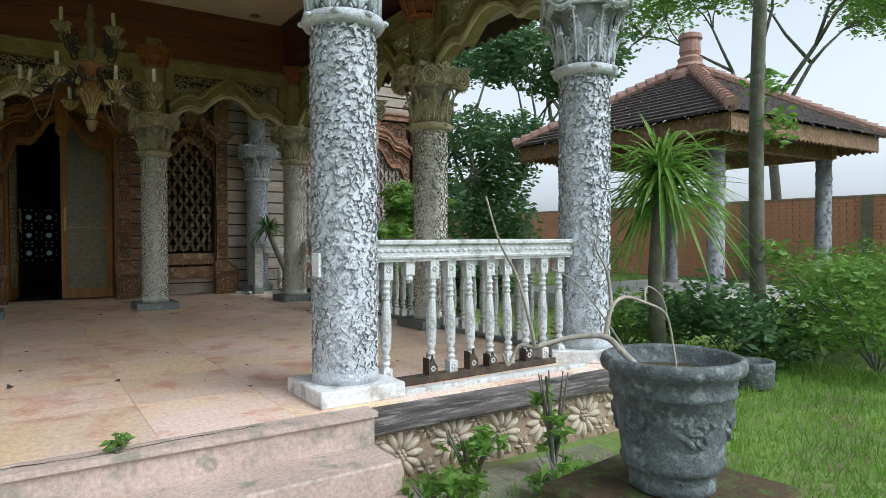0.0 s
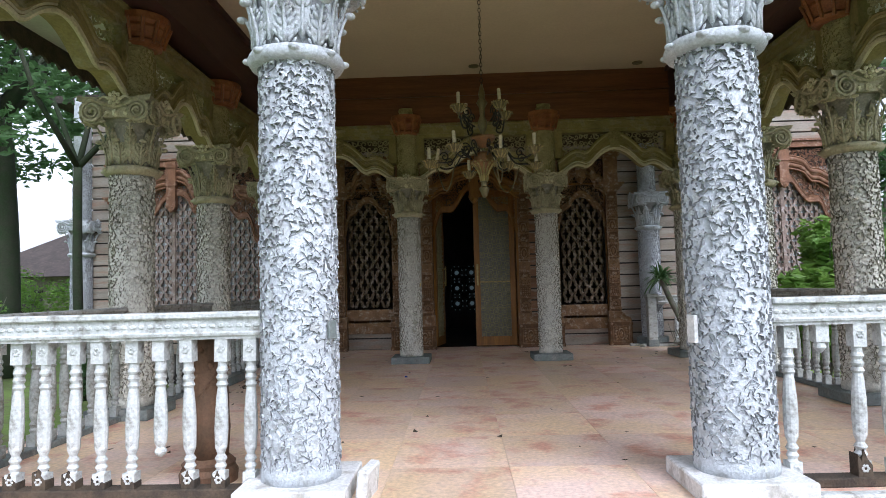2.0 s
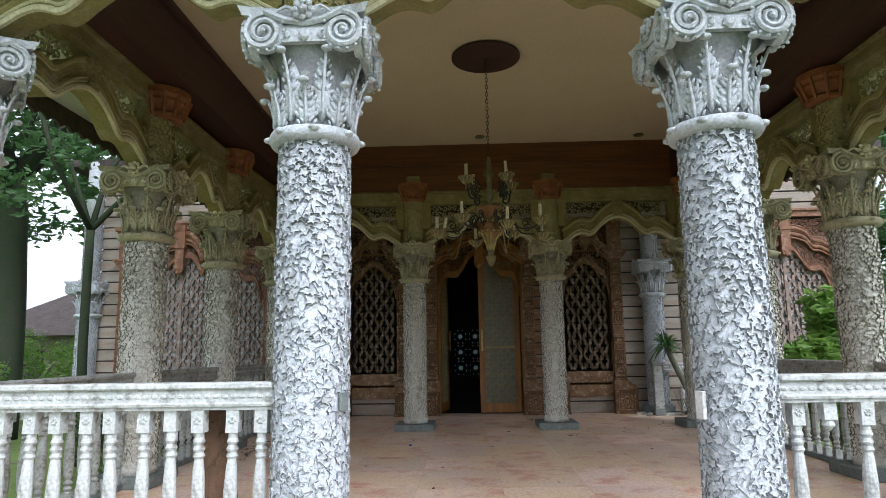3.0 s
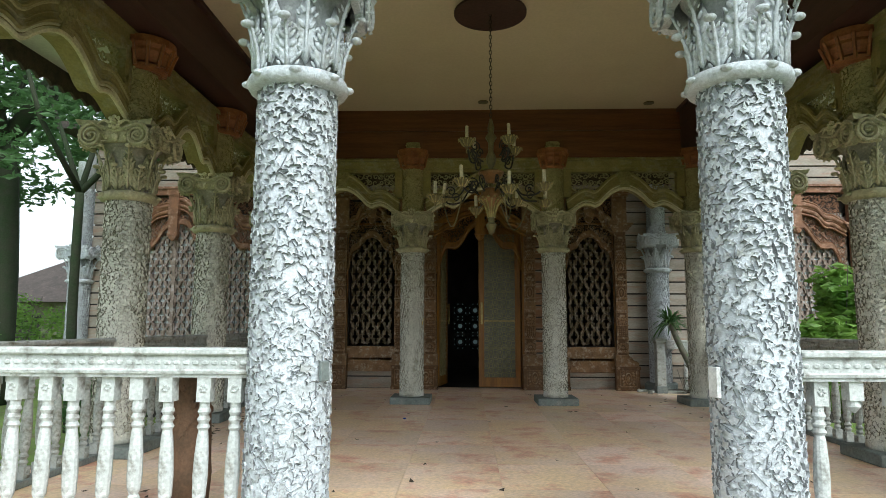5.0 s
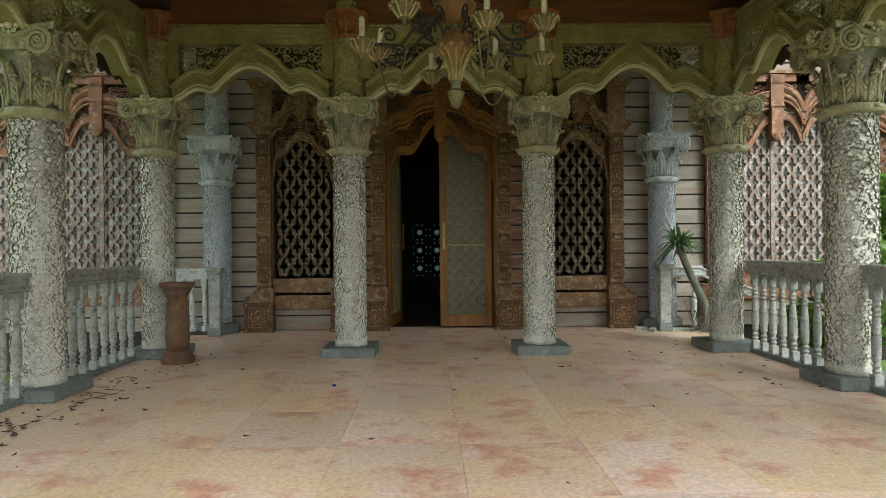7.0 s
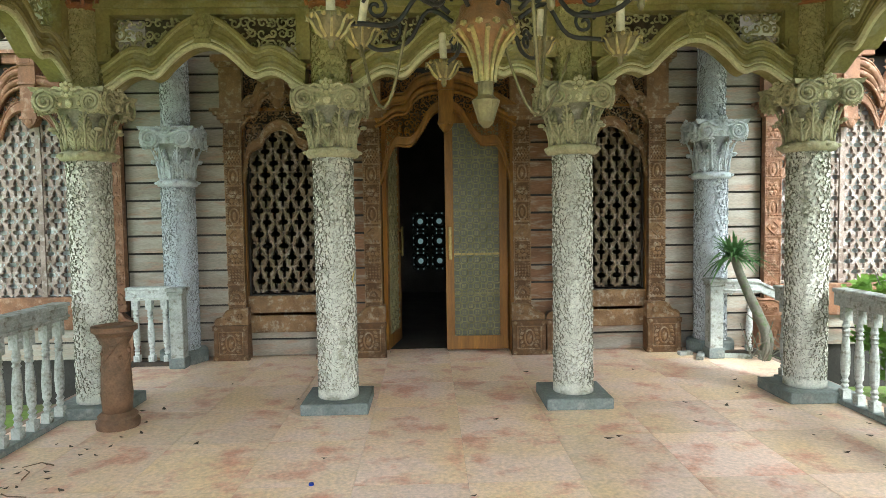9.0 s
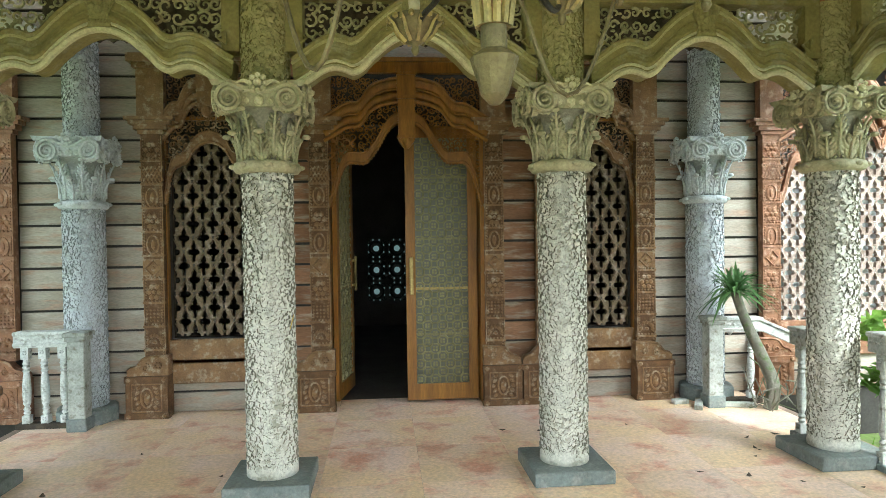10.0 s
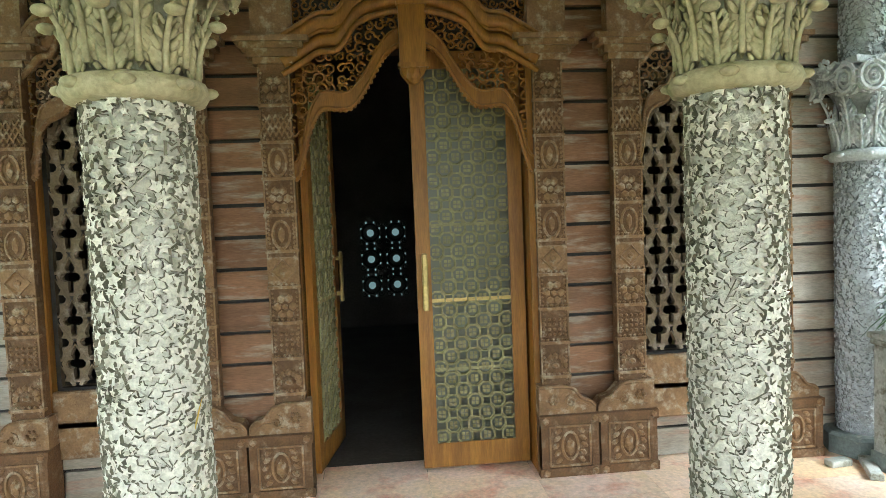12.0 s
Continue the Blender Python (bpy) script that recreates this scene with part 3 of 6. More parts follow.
def arch(span, spring, rise, top, seed):
    """A carved plaster arch panel, its middle at x = 0, its face at y = -0.09."""
    t = thing("arch_panel", (0, 0, 0), "olive-grey carved plaster arch with pierced scroll spandrels", "arch", "porch arches", kind="structure")
    w = span / 2
    low = full([(x, spring + z) for x, z in arch_curve(w, rise)])
    n = len(low)
    band = 0.25
    up = [(x * (1 + 0.02), z + band * (0.85 + 0.15 * (1 - abs(x) / w))) for x, z in low]
    part("arch_band", strip(bmesh.new(), low, up, -0.085, 0.085), ARCHM, t)
    part("soffit_roll", tube(bmesh.new(), [(x, -0.088, z + 0.012) for x, z in low], 0.024, 6), RIMM, t, "pale rolled edge moulding")
    for k, (d, rr, m) in enumerate(((0.058, 0.011, RIMM), (0.092, 0.02, ARCHM), (0.15, 0.009, ARCHM))):
        part("moulding", tube(bmesh.new(), [(x, -0.09, z + d) for x, z in low], rr, 5), m, t)
    bm = bmesh.new()
    for i in range(1, n - 1):
        ball(bm, (up[i][0], -0.092, up[i][1] - 0.02), 0.015, 1, 0.6, 1)
    for i in range(n - 1):
        ball(bm, ((up[i][0] + up[i + 1][0]) / 2, -0.092, (up[i][1] + up[i + 1][1]) / 2 - 0.02), 0.015, 1, 0.6, 1)
    part("bead_row", bm, BEADM, t, "row of small pale beads")
    part("upper_edge", tube(bmesh.new(), [(x, -0.086, z + 0.008) for x, z in up], 0.019, 6), ARCHM, t)
    # backing above the band, set back, with the pierced panels in front
    bm = bmesh.new()
    box(bm, -w - 0.06, w + 0.06, -0.07, 0.07, top - 0.05, top)
    for s in (-1, 1):
        box(bm, s * w - 0.06, s * w + 0.06, -0.075, 0.075, spring + 0.28, top - 0.05)
        tube(bm, [(s * (w - 0.03), -0.09, spring + 0.32), (s * (w - 0.03), -0.09, spring + 0.42), (s * (w - 0.09), -0.09, spring + 0.37), (s * (w - 0.03), -0.09, spring + 0.32)], 0.012, 4)
    part("panel_frame", bm, ARCHM, t)

    def clear(x, z):
        edge = min(up, key=lambda p: abs(p[0] - x))[1]
        return edge + 0.015 < z

    bm = bmesh.new()
    scrolls(bm, -w + 0.07, -0.12, spring + 0.2, top - 0.06, 0.0, 0.05, seed, clear)
    scrolls(bm, 0.12, w - 0.07, spring + 0.2, top - 0.06, 0.0, 0.05, seed + 1, clear)
    part("pierced_scrollwork", bm, SCROLLM, t, "pierced leaf scrollwork")
    bm = bmesh.new()
    zc = spring + rise
    plate(bm, [(-0.075, zc + 0.02), (0.075, zc + 0.02), (0.06, zc + 0.1), (0.1, zc + 0.2), (0.07, zc + 0.27), (-0.07, zc + 0.27), (-0.1, zc + 0.2), (-0.06, zc + 0.1)], -0.115, -0.08)
    ball(bm, (0, -0.125, zc + 0.19), 0.03, 1.1, 0.6, 1, fine=2)
    for q in range(8):
        e = math.pi * q / 4
        ball(bm, (0.062 * math.cos(e), -0.118, zc + 0.19 + 0.055 * math.sin(e)), 0.028, 1, 0.55, 1, fine=2)
    for q in range(7):
        ball(bm, (-0.06 + 0.02 * q, -0.13, zc + 0.055), 0.012)
    for s in (-1, 1):
        tube(bm, spiral(s * 0.045, zc + 0.215, 0.035, 1.3, s, 90, -0.12, 10), 0.01, 4)
    box(bm, -0.045, 0.045, -0.125, -0.11, zc + 0.04, zc + 0.1)
    part("keystone", bm, KEYM, t, "carved keystone flower")
    bm = bmesh.new()
    box(bm, -w - 0.08, w + 0.08, -0.1, 0.1, top, top + 0.04)
    box(bm, -w - 0.08, w + 0.08, -0.075, 0.075, top + 0.04, top + 0.12)
    box(bm, -w - 0.08, w + 0.08, -0.12, 0.12, top + 0.12, top + 0.16)
    for i in range(int(span / 0.045)):
        ball(bm, (-w + i * 0.045, -0.12, top + 0.14), 0.014)
    part("cornice", bm, ARCHM, t)
    return t


def place_arch(src, a, b, z, name=""):
    a, b = Vector(a), Vector(b)
    m = (a + b) / 2
    return copy_thing(src, pose(m.x, m.y, z, 0, 0, math.degrees(math.atan2(b.y - a.y, b.x - a.x))))


ai = arch(1.70, 3.33, 0.40, 4.05, 20)
ai.location = (0, 9.48, 0)
place_arch(ai, (1.06, 9.48), (3.2, 9.48), 0)
place_arch(ai, (-3.2, 9.48), (-1.06, 9.48), 0)
sd = arch(1.5, 3.42, 0.36, 4.12, 31)
sd.matrix_basis = pose(3.36, 6.6, 0, 0, 0, -90)
place_arch(sd, (3.3, 9.5), (3.38, 7.6), 0)
place_arch(sd, (-3.38, 5.6), (-3.38, 7.6), 0)
place_arch(sd, (-3.38, 7.6), (-3.3, 9.5), 0)
sl = arch(1.9, 3.5, 0.36, 4.2, 41)
sl.matrix_basis = pose(3.4, 4.4, 0, 0, 0, -90)
place_arch(sl, (-3.4, 3.2), (-3.4, 5.6), 0)
fr = arch(1.82, 3.70, 0.36, 4.42, 51)
fr.location = (0, 3.19, 0)
place_arch(fr, (1.19, 3.19), (3.42, 3.22), 0)
place_arch(fr, (-3.42, 3.22), (-1.16, 3.19), 0)

# ---- house front ----
house = thing("wall_facade", (0, 0, 0), "house front of grey-brown lapped wooden siding", "wall", kind="structure")
DOOR = (-0.8, 0.8, FLOOR, 3.5)
WIN = [(-2.4, -1.58, 1.31, 3.4), (1.58, 2.4, 1.31, 3.4), (4.0, 6.7, 1.31, 3.75), (-6.7, -4.0, 1.31, 3.75)]
xs = sorted({-7.3, 6.93, *[v for o in WIN + [DOOR] for v in o[:2]]})
zs = [0.0, FLOOR, 1.31, 3.4, 3.5, 3.75, 5.35]
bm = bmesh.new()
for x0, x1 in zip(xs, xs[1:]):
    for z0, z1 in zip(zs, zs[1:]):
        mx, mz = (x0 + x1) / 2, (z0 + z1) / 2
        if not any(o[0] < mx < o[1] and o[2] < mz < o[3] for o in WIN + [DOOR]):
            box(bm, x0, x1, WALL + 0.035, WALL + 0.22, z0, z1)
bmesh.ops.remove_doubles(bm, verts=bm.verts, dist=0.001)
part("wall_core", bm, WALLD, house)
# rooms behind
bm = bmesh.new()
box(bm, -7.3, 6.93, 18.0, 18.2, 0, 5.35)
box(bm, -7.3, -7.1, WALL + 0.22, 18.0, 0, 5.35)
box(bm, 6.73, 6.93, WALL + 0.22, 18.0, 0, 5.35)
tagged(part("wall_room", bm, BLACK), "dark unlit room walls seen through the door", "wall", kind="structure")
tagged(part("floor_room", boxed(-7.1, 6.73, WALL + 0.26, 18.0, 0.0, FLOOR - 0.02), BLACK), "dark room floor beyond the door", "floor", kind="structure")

# ---- siding boards (sharing one mesh a length) ----
board_src = {}


def siding(x0, x1, z0, z1, wood=None):
    ln = round(x1 - x0, 3)
    wood = wood or BOARD
    if (ln, wood.name) not in board_src:
        bm = bmesh.new()
        plate(bm, [(0, 0), (ln, 0), (ln, 0.188), (0, 0.188)], 0, 0.034)
        for v in bm.verts:
            if v.co.y < 0.01 and v.co.z < 0.1:
                v.co.y -= 0.012
        me = bpy.data.meshes.new("board")
        bmesh.ops.recalc_face_normals(bm, faces=bm.faces)
        bm.to_mesh(me)
        bm.free()
        me.materials.append(wood)
        board_src[ln, wood.name] = me
    z = FLOOR + 0.01
    while z < z1 - 0.1:
        if z > z0 - 0.1:
            ob = new("board", board_src[ln, wood.name])
            ob.parent = house
            ob.location = (x0, WALL + rng.uniform(-0.003, 0.003), z)
        z += 0.214


for s in (-1, 1):
    def span(a, b, z0, z1, wood=None):
        siding(min(s * a, s * b), max(s * a, s * b), z0, z1, wood)
    span(1.0, 1.37, FLOOR, 4.16, BOARD_R)
    span(1.57, 2.41, FLOOR, 1.05)
    span(2.6, 3.86, FLOOR, 4.16)
    span(3.86, 6.84, FLOOR, 0.9)
    span(6.84, 6.92 if s > 0 else 7.3, FLOOR, 4.16)
siding(-7.3, 6.92, 4.2, 5.3)
# right return of the house
RETURN = board_src[0.37, BOARD_R.name].copy()
RETURN.materials.clear()
RETURN.materials.append(BOARD)
for k in range(22):
    ob = new("board", RETURN)
    ob.parent = house
    ob.matrix_basis = pose(6.96, WALL + 0.0, FLOOR + 0.01 + 0.214 * k, 0, 0, 90) @ Matrix.Diagonal((17, 1, 1, 1))
tagged(part("eaves_board", strip(bmesh.new(), [(-3.3 + i * 0.03, 4.13 + 0.03 * abs(math.sin(i * math.pi / 4))) for i in range(221)], [(-3.3 + i * 0.03, 4.66) for i in range(221)], 11.0, 11.03), ROT), "dark scalloped eaves board before the house front", "valance", kind="structure")


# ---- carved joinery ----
# Darker ground behind the raised carving: recess shade put into the colour
POST_SHADE = mat("shaded_wood_ground", (0.15, 0.075, 0.028), (0.10, 0.05, 0.02), 0.7, 6, 0.4, 70, c=(0.2, 0.13, 0.075))
def carved_post(name, at, wood, label, base_w=0.4, high=3.6, off=0.0):
    t = thing(name, at, label, "carved post", "carved posts", kind="structure")
    h = base_w / 2
    ground = POST_SHADE if wood is CARVE else wood
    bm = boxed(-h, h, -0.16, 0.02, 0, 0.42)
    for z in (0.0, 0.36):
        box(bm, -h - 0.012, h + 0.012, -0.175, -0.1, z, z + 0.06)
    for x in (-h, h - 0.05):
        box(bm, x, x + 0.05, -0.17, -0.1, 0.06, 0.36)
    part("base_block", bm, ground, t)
    bm = bmesh.new()
    ball(bm, (0, -0.16, 0.2), 0.034, 1, 0.6, 1.9)
    tube(bm, [(0.055 * math.sin(a), -0.165, 0.21 + 0.095 * math.cos(a)) for a in [i * math.pi / 8 for i in range(17)]], 0.011, 4)
    for s in (-1, 1):
        for z in (0.11, 0.16, 0.21, 0.26, 0.31):
            ball(bm, (s * (0.1 - 0.02 * abs(z - 0.21) / 0.1), -0.162, z), 0.024, 1.3, 0.55, 0.8, Matrix.Rotation(s * 0.6, 4, "Y"))
        for z in (0.075, 0.345):
            tube(bm, [(s * 0.0, -0.166, z), (s * 0.14, -0.166, z)], 0.009, 4)
        tube(bm, [(s * 0.14, -0.166, 0.075), (s * 0.14, -0.166, 0.345)], 0.009, 4)
        for z in (0.03, 0.39):
            ball(bm, (s * (h - 0.03), -0.18, z), 0.026, 1, 0.6, 1)
    part("base_relief", bm, wood, t, "carved flower panel")
    bm = bmesh.new()
    sg = -1 if off <= 0 else 1
    plate(bm, [(sg * x, z) for x, z in ((h, 0.42), (-h, 0.42), (-h, 0.46), (-h + 0.03, 0.5), (-h + 0.1, 0.52), (-0.02, 0.6), (0.02, 0.62), (h, 0.62))], -0.13, 0.0)
    tube(bm, [(sg * x, -0.132, z) for x, z in smooth_line([(-h + 0.01, 0.465), (-h + 0.04, 0.5), (-h + 0.1, 0.52), (-0.02, 0.6), (h - 0.01, 0.61)], 4)], 0.013, 5)
    tube(bm, [(sg * x, y, z) for x, y, z in spiral(-0.02, 0.5, 0.045, 1.4, 1, 90, -0.135, 12)], 0.011, 4)
    for q in range(6):
        ball(bm, (sg * 0.1 + 0.027 * math.cos(q * 1.05), -0.135, 0.52 + 0.027 * math.sin(q * 1.05)), 0.017)
    tube(bm, [(sg * x, -0.133, z) for x, z in smooth_line([(-0.14, 0.46), (-0.08, 0.49), (0.03, 0.45), (0.15, 0.455)], 4)], 0.011, 4)
    part("shoulder", bm, wood, t)
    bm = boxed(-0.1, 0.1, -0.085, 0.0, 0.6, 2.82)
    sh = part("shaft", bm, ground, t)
    bm = bmesh.new()
    for s in (-1, 1):
        tube(bm, [(s * 0.096, -0.088, 0.62), (s * 0.096, -0.088, 2.8)], 0.007, 4)
        for i in range(73):
            ball(bm, (s * 0.078, -0.088, 0.63 + i * 0.0296), 0.0095)
    z = 0.66
    kinds = ("fan", "beads", "leaf", "diamond", "oval", "flower", "oval", "weave", "leaf")
    step = (2.78 - z) / len(kinds)
    for k in kinds:
        c = z + step / 2
        box(bm, -0.108, 0.108, -0.1, -0.06, z, z + 0.02)
        for i in range(6):
            ball(bm, (-0.09 + i * 0.036, -0.1, z + 0.032), 0.012)
        if k == "oval":
            tube(bm, [(0.055 * math.sin(a), -0.09, c + 0.09 * math.cos(a)) for a in [i * math.pi / 6 for i in range(13)]], 0.011, 4)
            ball(bm, (0, -0.085, c), 0.025, 1, 0.6, 2.2)
            for s in (-1, 1):
                for i in range(6):
                    ball(bm, (s * 0.082, -0.088, c - 0.075 + i * 0.03), 0.01)
        elif k == "diamond":
            box(bm, -0.1, 0.1, -0.095, -0.08, c - 0.09, c + 0.09)
            tube(bm, [(0, -0.1, c - 0.075), (0.075, -0.1, c), (0, -0.1, c + 0.075), (-0.075, -0.1, c), (0, -0.1, c - 0.075)], 0.012, 4)
            ball(bm, (0, -0.1, c), 0.025, 1, 0.5, 1)
        elif k == "fan":
            for i in range(7):
                a = math.pi * i / 6
                ball(bm, (0.065 * math.cos(a), -0.09, c - 0.03 + 0.065 * math.sin(a)), 0.028, 0.8, 0.6, 1)
            ball(bm, (0, -0.09, c - 0.03), 0.03, 1, 0.7, 0.7)
        elif k == "weave":
            for i in range(-2, 3):
                for s in (-1, 1):
                    tube(bm, [(i * 0.036 - 0.04 * s, -0.09, c - 0.07), (i * 0.036 + 0.04 * s, -0.09, c + 0.07)], 0.008, 4)
        elif k == "beads":
            for i in range(5):
                for j in range(4):
                    ball(bm, (-0.07 + i * 0.035, -0.088, c - 0.05 + j * 0.035), 0.013)
        else:
            for i in range(6):
                a = 2 * math.pi * i / 6
                ball(bm, (0.05 * math.cos(a), -0.088, c + 0.06 * math.sin(a)), 0.03, 1, 0.45, 1)
            ball(bm, (0, -0.095, c), 0.022)
        z += step
    rl = part("relief_carving", bm, wood, t, "stacked carved relief blocks")
    bm = bmesh.new()
    for k, (w, z0, z1) in enumerate(((0.125, 2.82, 2.86), (0.16, 2.86, 2.91), (0.2, 2.91, 2.95), (0.235, 2.95, 2.985))):
        box(bm, -w, w, -0.1 - 0.02 * k, 0.0, z0, z1)
    pc = part("post_capital", bm, wood, t)
    bm = boxed(-0.13, 0.13, -0.1, 0.0, 2.985, high - 0.13)
    box(bm, -0.16, 0.16, -0.13, 0.0, high - 0.13, high - 0.08)
    box(bm, -0.2, 0.2, -0.17, 0.0, high - 0.08, high)
    ub = part("upper_block", bm, wood, t)
    for ob in (sh, rl, pc, ub):
        ob.location.x = off
    return t


HIGH_LOW = [(-0.97, 2.63), (-0.91, 2.66), (-0.82, 2.93), (-0.75, 3.05), (-0.69, 3.08), (-0.5, 3.08), (-0.36, 3.22), (-0.24, 3.39), (-0.14, 3.47), (0, 3.5)]
WIN_LOW = [(-0.97, 2.68), (-0.9, 2.72), (-0.82, 2.95), (-0.74, 3.03), (-0.6, 3.07), (-0.48, 3.1), (-0.36, 3.2), (-0.2, 3.27), (0, 3.3)]
HIGH_ARC = [(-1.0, 3.30), (-0.86, 3.37), (-0.72, 3.44), (-0.57, 3.46), (-0.42, 3.62), (-0.19, 3.69), (0, 3.70)]
CUSP_LOW = [(-1.0, 3.22), (-0.94, 3.25), (-0.84, 3.36), (-0.68, 3.47), (-0.5, 3.53), (-0.3, 3.55), (0, 3.55)]
CUSP_ARC = [(-1.0, 3.47), (-0.94, 3.56), (-0.8, 3.67), (-0.6, 3.76), (-0.35, 3.81), (0, 3.82)]


def crest(name, at, w, head, wood, label, seed, wl=None, wr=None, cusp="", thick=0.24, skirt=HIGH_LOW, key=0.46):
    """The carved arch board over an opening of half width w: pierced skirt, moulded arch and key. cusp names the sides that end in a hanging point."""
    t = thing(name, at, label, "carved arch", "carved arches", kind="structure")
    wl, wr = wl or w, wr or w

    def both(high, low):
        one = smooth_line([(a * wl, b) for a, b in (low if "l" in cusp else high)], 5)
        two = smooth_line([(a * wr, b) for a, b in (low if "r" in cusp else high)], 5)
        return one + [(-x, z) for x, z in reversed(two[:-1])]
    low, arc = both(skirt, CUSP_LOW), both(HIGH_ARC, CUSP_ARC)

    def at_x(line, x):
        return min(line, key=lambda p: abs(p[0] - x))[1]
    band = 0.12
    part("skirt_edge", strip(bmesh.new(), low, [(x, z + band) for x, z in low], -0.05, 0.0), wood, t)
    bm = tube(bmesh.new(), [(x, -0.05, z + 0.008) for x, z in low], 0.014, 5)
    tube(bm, [(x, -0.052, z + band - 0.01) for x, z in low], 0.01, 5)
    for i, (x, z) in enumerate(low):
        ball(bm, (x, -0.03, z), 0.02, 1, 1, 0.8)
    part("skirt_roll", bm, wood, t)
    bm = bmesh.new()
    scrolls(bm, -wl, wr, 2.7, 3.86, -0.02, 0.04, seed, lambda x, z: at_x(low, x) + band * 0.85 < z < at_x(arc, x) + 0.02)
    part("pierced_skirt", bm, wood, t, "pierced leaf scrollwork")
    for d, rr, yy in ((0.0, 0.02, -0.075), (0.075, 0.042, -0.06), (0.13, 0.012, -0.085), (thick - 0.055, 0.05, -0.07), (thick, 0.016, -0.1)):
        part("moulding", tube(bmesh.new(), [(x, yy, z + d) for x, z in arc], rr, 8), wood, t, smooth=True)
    part("arch_board", strip(bmesh.new(), arc, [(x, z + thick) for x, z in arc], -0.055, 0.0), wood, t)
    bm = bmesh.new()
    scrolls(bm, -wl + 0.06, wr - 0.06, 3.5, head - 0.1, -0.015, 0.036, seed + 3, lambda x, z: z > at_x(arc, x) + thick + 0.03)
    part("pierced_spandrel", bm, wood, t, "pierced leaf scrollwork")
    bm = bmesh.new()
    zc = at_x(arc, 0)
    plate(bm, [(-0.07, zc + 0.04 - key), (-0.035, zc - key), (0.035, zc - key), (0.07, zc + 0.04 - key), (0.085, zc + 0.07 - key), (0.085, zc), (0.095, zc + 0.05), (0.095, head + 0.02), (-0.095, head + 0.02), (-0.095, zc + 0.05), (-0.085, zc), (-0.085, zc + 0.07 - key)], -0.14, -0.02)
    for z0, z1 in ((head - 0.1, head + 0.02), (zc + 0.02, zc + 0.05), (zc + 0.08 - key, zc + 0.11 - key)):
        box(bm, -0.1, 0.1, -0.155, -0.1, z0, z1)
    box(bm, -0.06, 0.06, -0.165, -0.15, head - 0.075, head - 0.005)
    ball(bm, (0, -0.12, zc + 0.04 - key), 0.055, 1, 0.8, 1.3, fine=2)
    part("key_block", bm, wood, t, "carved key pendant")
    bm = boxed(-wl - 0.1, wr + 0.1, -0.07, 0.0, head - 0.06, head + 0.05)
    box(bm, -wl - 0.1, wr + 0.1, -0.11, 0.0, head + 0.05, head + 0.09)
    part("head_board", bm, wood, t)
    return t


def lattice(name, at, w, h, wood, label, cx=0.2, cz=0.3):
    """Pierced wooden screen of rhombic pieces, each with a clover-cross hole; origin at its lower left."""
    t = thing(name, at, label, "window screen", "window screens", kind="structure")
    nx, nz = max(1, round(w / cx)), max(1, round(h / cz))
    cx, cz = w / nx, h / nz
    side = [(0.0, 0.38), (0.07, 0.29), (0.125, 0.2), (0.11, 0.14), (0.07, 0.10), (0.2, 0.09), (0.265, 0.02), (0.24, -0.05), (0.15, -0.085), (0.07, -0.08), (0.08, -0.19), (0.055, -0.30)]
    side = [(a * 1.1, b * 1.08) for a, b in side]
    hole = side + [(-a, b) for a, b in reversed(side[1:])]
    rim = []
    for a, b in hole:
        k = 0.5 / (abs(a) + abs(b))
        rim.append((a * k, b * k))
    verts, faces = [], []
    n = len(hole)
    for i in range(nx + 1):
        for j in range(2 * nz + 1):
            x, z = (i + (0.5 if j % 2 else 0)) * cx, j * cz / 2
            if x > w + 0.001:
                continue
            o = len(verts)
            for ring, y in ((rim, -0.03), ([(a * 1.14, b * 1.1) for a, b in hole], -0.034), (hole, -0.022), (hole, 0.012)):
                for a, b in ring:
                    verts.append((min(max(x + a * cx, 0), w), y, min(max(z + b * cz, 0), h)))
            for k in range(n):
                m = (k + 1) % n
                for q in range(3):
                    faces.append((o + q * n + k, o + q * n + m, o + (q + 1) * n + m, o + (q + 1) * n + k))
    raw("screen", verts, faces, wood, t)
    return t


def frame_bars(name, at, w, h, wood, label, bar=0.06, deep=0.08):
    bm = boxed(0, bar, -deep, 0.02, 0, h)
    box(bm, w - bar, w, -deep, 0.02, 0, h)
    box(bm, bar, w - bar, -deep, 0.02, 0, bar)
    box(bm, bar, w - bar, -deep, 0.02, h - bar, h)
    ob = part(name, bm, wood)
    ob.location = at
    return tagged(ob, label, "window frame", "window frames", kind="structure")


